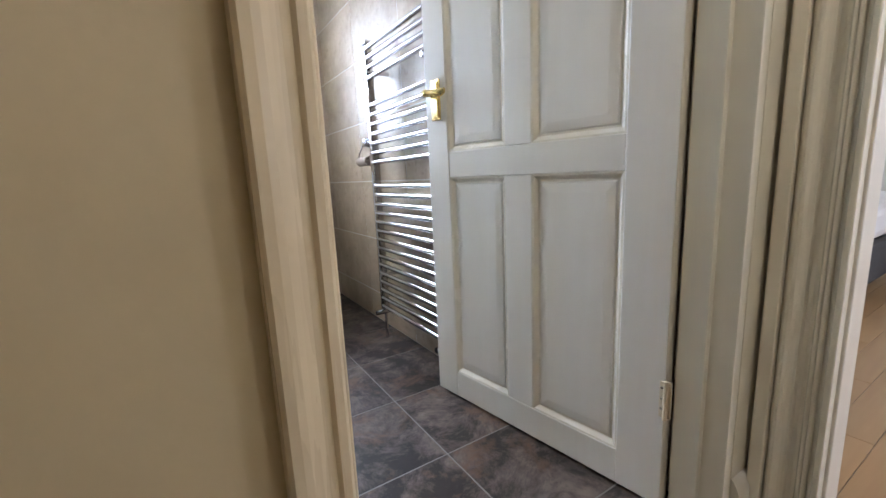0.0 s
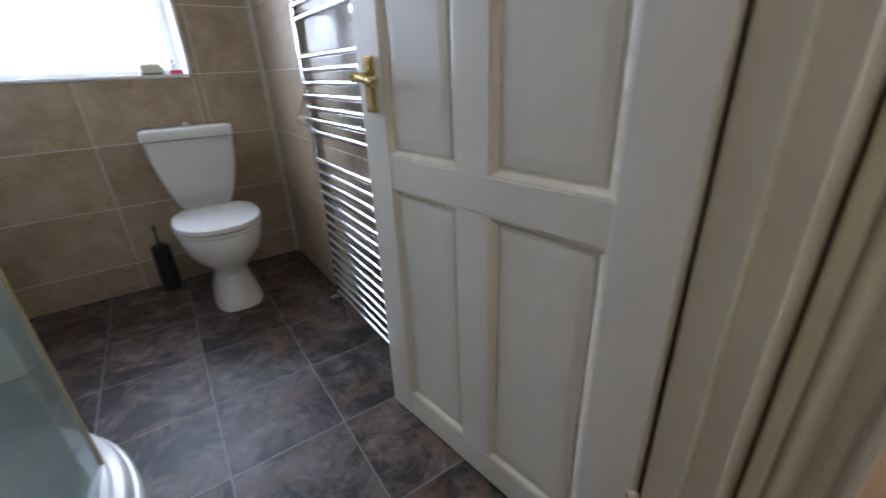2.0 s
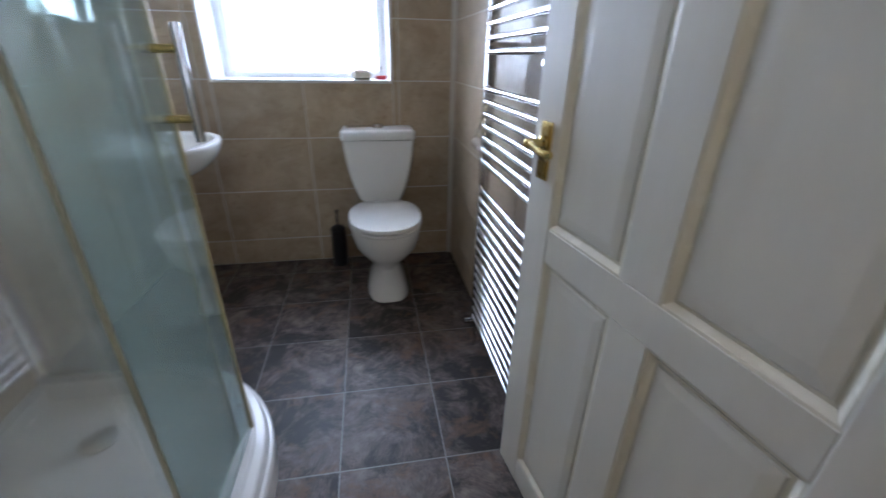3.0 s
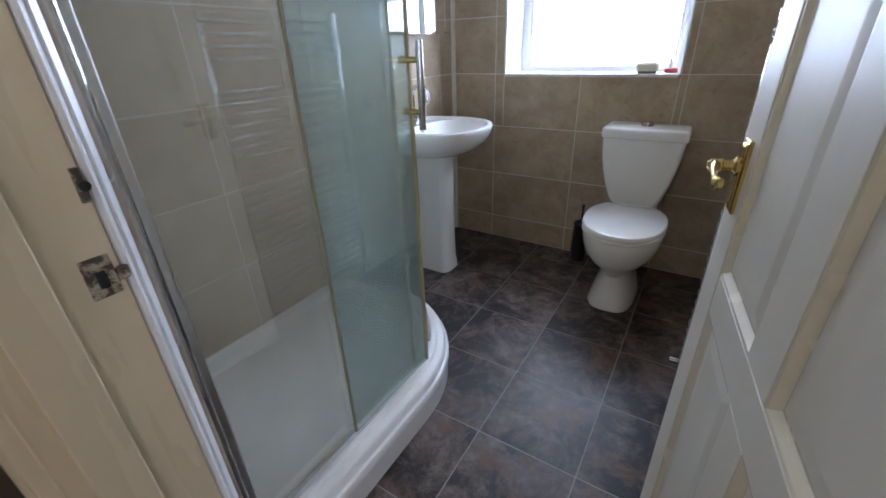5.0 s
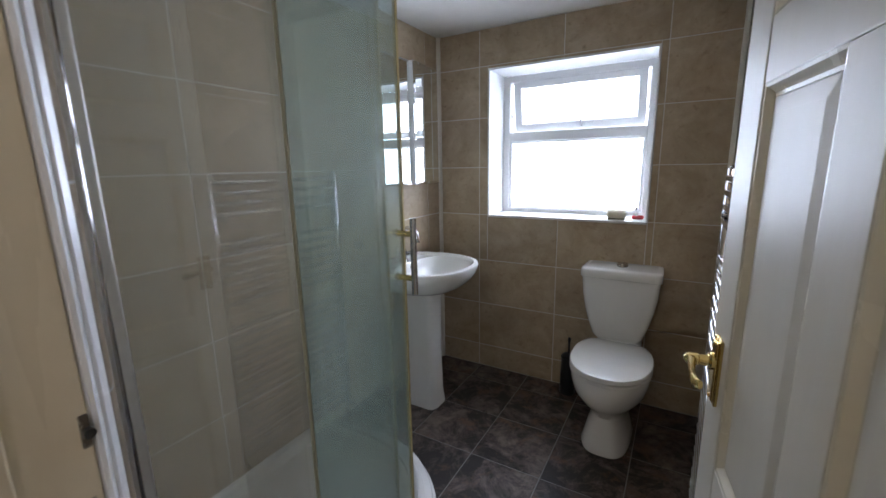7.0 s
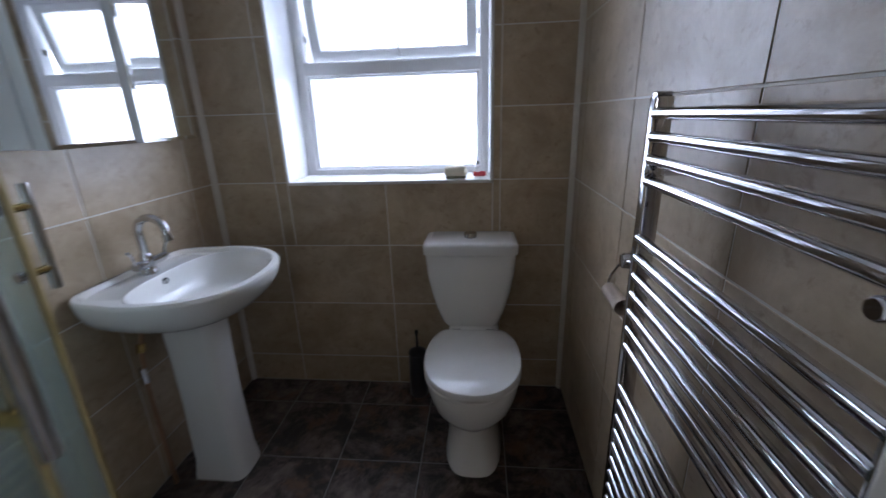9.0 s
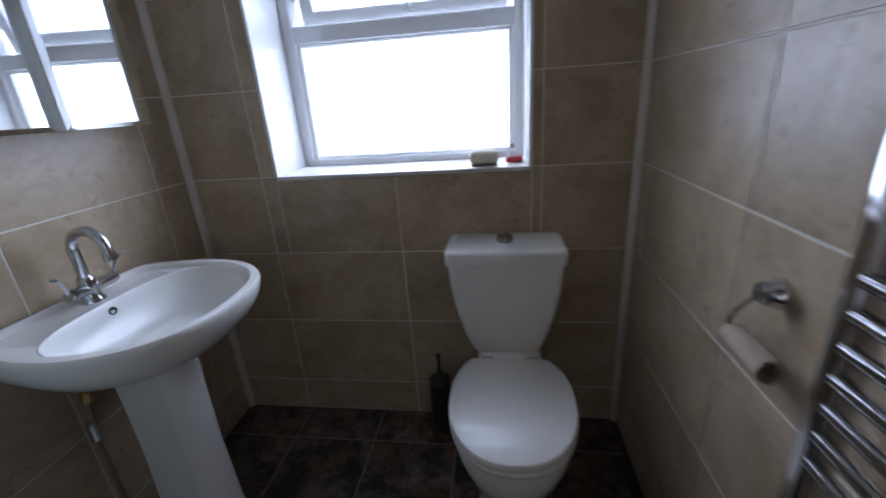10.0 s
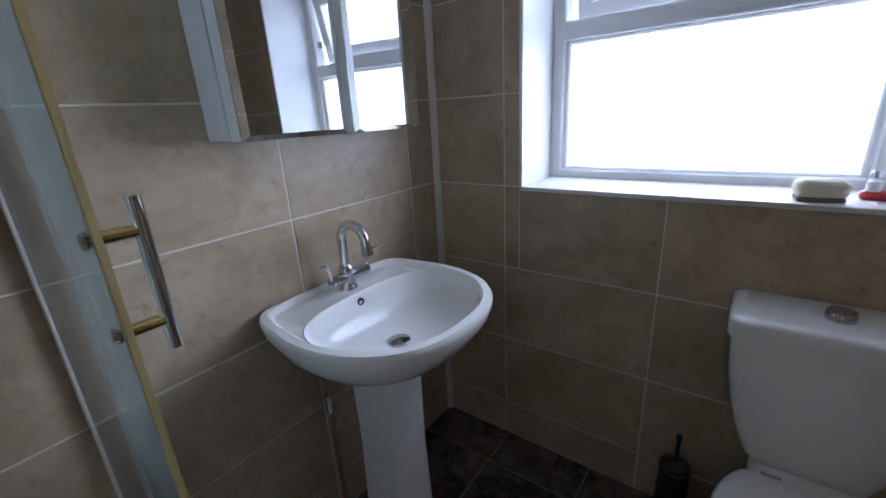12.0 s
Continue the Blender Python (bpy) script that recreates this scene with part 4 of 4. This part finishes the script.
# ---- bits on the sill ----
s = thing("sponge", pose(0.4, 2.905, z0, 0, 0, 6), "pale sponge with a dark scouring side on the sill", "sponge")
part("foam", box((-0.052, -0.036, 0.006), (0.052, 0.036, 0.054), 0.02, 4), SPONGE, s, smooth=True)
part("pad", box((-0.046, -0.031, 0.0), (0.046, 0.031, 0.012), 0.004), SPONGE_PAD, s)
b = thing("small_bottle", pose(0.51, 2.95, z0), "small clear bottle with red label on the sill", "bottle")
part("body", box((-0.032, -0.014, 0.0), (0.03, 0.014, 0.022), 0.008), RED_PLASTIC, b)
part("flask", turned([(0.013, 0.02), (0.015, 0.024), (0.015, 0.044), (0.008, 0.05), (0.008, 0.053)], 16, "z", (-0.01, 0, 0)), UPVC, b, smooth=True)
part("cap", turned([(0.01, 0.053), (0.01, 0.068), (0.008, 0.07), (0.0, 0.07)], 16, "z", (-0.01, 0, 0)), CHROME, b, "silver cap", smooth=True)

# ---- a loose cable on the hall floor ----
cable = thing("cable", pose(-0.12, 0.2, -0.02), "black cable lying in a loop on the hall floor", "cable")
loop = [(0.16 * math.cos(a) * (1 + 0.25 * math.sin(2.3 * a)), 0.1 * math.sin(a) * (1 + 0.2 * math.cos(1.7 * a)), 0.005 + 0.004 * math.sin(3 * a) ** 2) for a in [0.2 * k for k in range(56)]]
part("lead", tube(loop, 0.004, 8), CABLE, cable, smooth=True)
part("plug", box((0.12, -0.05, 0.0), (0.17, -0.01, 0.035), 0.008), DARK_PLASTIC, cable, "black plug")

# ---- tiles and planks, each a piece ----
PIECES = {}


def slab(key, size, bevel):
    """A shared thin slab mesh with softened front edges, facing +z, centred."""
    if key not in PIECES:
        w, h, t = size
        def ring(inset, z):
            return [(-w / 2 + inset, -h / 2 + inset, z), (w / 2 - inset, -h / 2 + inset, z), (w / 2 - inset, h / 2 - inset, z), (-w / 2 + inset, h / 2 - inset, z)]
        bm = loft([ring(0, 0), ring(0, t - bevel), ring(bevel, t)])
        bmesh.ops.recalc_face_normals(bm, faces=bm.faces)
        me = bpy.data.meshes.new("slab")
        bm.to_mesh(me)
        bm.free()
        PIECES[key] = me
    return PIECES[key]


def piece(name, parent, m, size, mat, bevel=0.0012):
    key = (*[round(v, 4) for v in size], mat.name)
    me = slab(key, size, bevel)
    if not me.materials:
        me.materials.append(mat)
    ob = new(name, me)
    ob.parent = parent
    ob.matrix_basis = parent.matrix_basis.inverted() @ m
    return ob


def cuts(a, b, start, step):
    """Edges of a grid through start, cut off at a and b."""
    k = math.ceil((a - start) / step)
    edges = [a]
    while start + k * step < b - 0.004:
        if start + k * step > a + 0.004:
            edges.append(start + k * step)
        k += 1
    return list(zip(edges, edges[1:] + [b]))


def tiled(parent, face, u_range, v_range, u0, holes=(), col=COLW):
    """Tiles over a wall; face(u, v, m) gives the piece's place. Tiles are cut round the holes."""
    for ua, ub in cuts(*u_range, u0, col):
        for va, vb in cuts(*v_range, ROW0, ROWH):
            rest = [(ua, ub, va, vb)]
            for ha, hb, hc, hd in holes:
                left = []
                for a, b, c, d in rest:
                    if b <= ha or a >= hb or d <= hc or c >= hd:
                        left.append((a, b, c, d))
                        continue
                    if a < ha:
                        left.append((a, ha, c, d))
                    if b > hb:
                        left.append((hb, b, c, d))
                    a2, b2 = max(a, ha), min(b, hb)
                    if c < hc:
                        left.append((a2, b2, c, hc))
                    if d > hd:
                        left.append((a2, b2, hd, d))
                rest = left
            for a, b, c, d in rest:
                if b - a > 0.01 and d - c > 0.01:
                    piece("tile", parent, face((a + b) / 2, (c + d) / 2), (b - a - JOINT, d - c - JOINT, TILE_T), WALL_TILE)


hole = (WIN[0] - 0.012, WIN[1] + 0.012, WIN[2] - 0.014, WIN[3] + 0.012)
tiled(wall_window, lambda u, v: pose(u, YW + TILE_T, v, 90, 0, 0), (XL, XR), (0, ZC), 0.08, [hole])
tiled(wall_left, lambda u, v: pose(XL - TILE_T, u, v, 90, 0, 90), (YD, YW), (0, ZC), 2.183, (), 0.507)
tiled(wall_right, lambda u, v: RW @ pose(TILE_T, u, v, 90, 0, -90), (0.046, 2.33), (0, ZC), 1.171)
tiled(wall_door, lambda u, v: pose(u, YD - TILE_T, v, 90, 0, 180), (XL, XR), (0, ZC), 0.099, [(JAMB_L - 0.03, XR, 0, DOOR_TOP + 0.03)])
FT = 0.345
for ua, ub in cuts(XL, XR + 0.06, 0.611, FT):
    for va, vb in cuts(HALL_Y + 0.06, YW, 1.632, FT):
        piece("tile", floor, pose((ua + ub) / 2, (va + vb) / 2, -0.006), (ub - ua - 0.0042, vb - va - 0.0042, 0.0062), FLOOR_TILE, 0.0005)
# oak laminate in the bedroom, boards along x
row = 0
for ya, yb in cuts(BY0, BY1, 0.181, 0.096):
    row += 1
    for xa, xb in cuts(1.09, 4.55, 1.544 + (row * 0.43) % 1.2, 1.2):
        piece("plank", bed_floor, pose((xa + xb) / 2, (ya + yb) / 2, -0.006), (xb - xa - 0.0015, yb - ya - 0.0015, 0.008), LAMINATE, 0.0006)
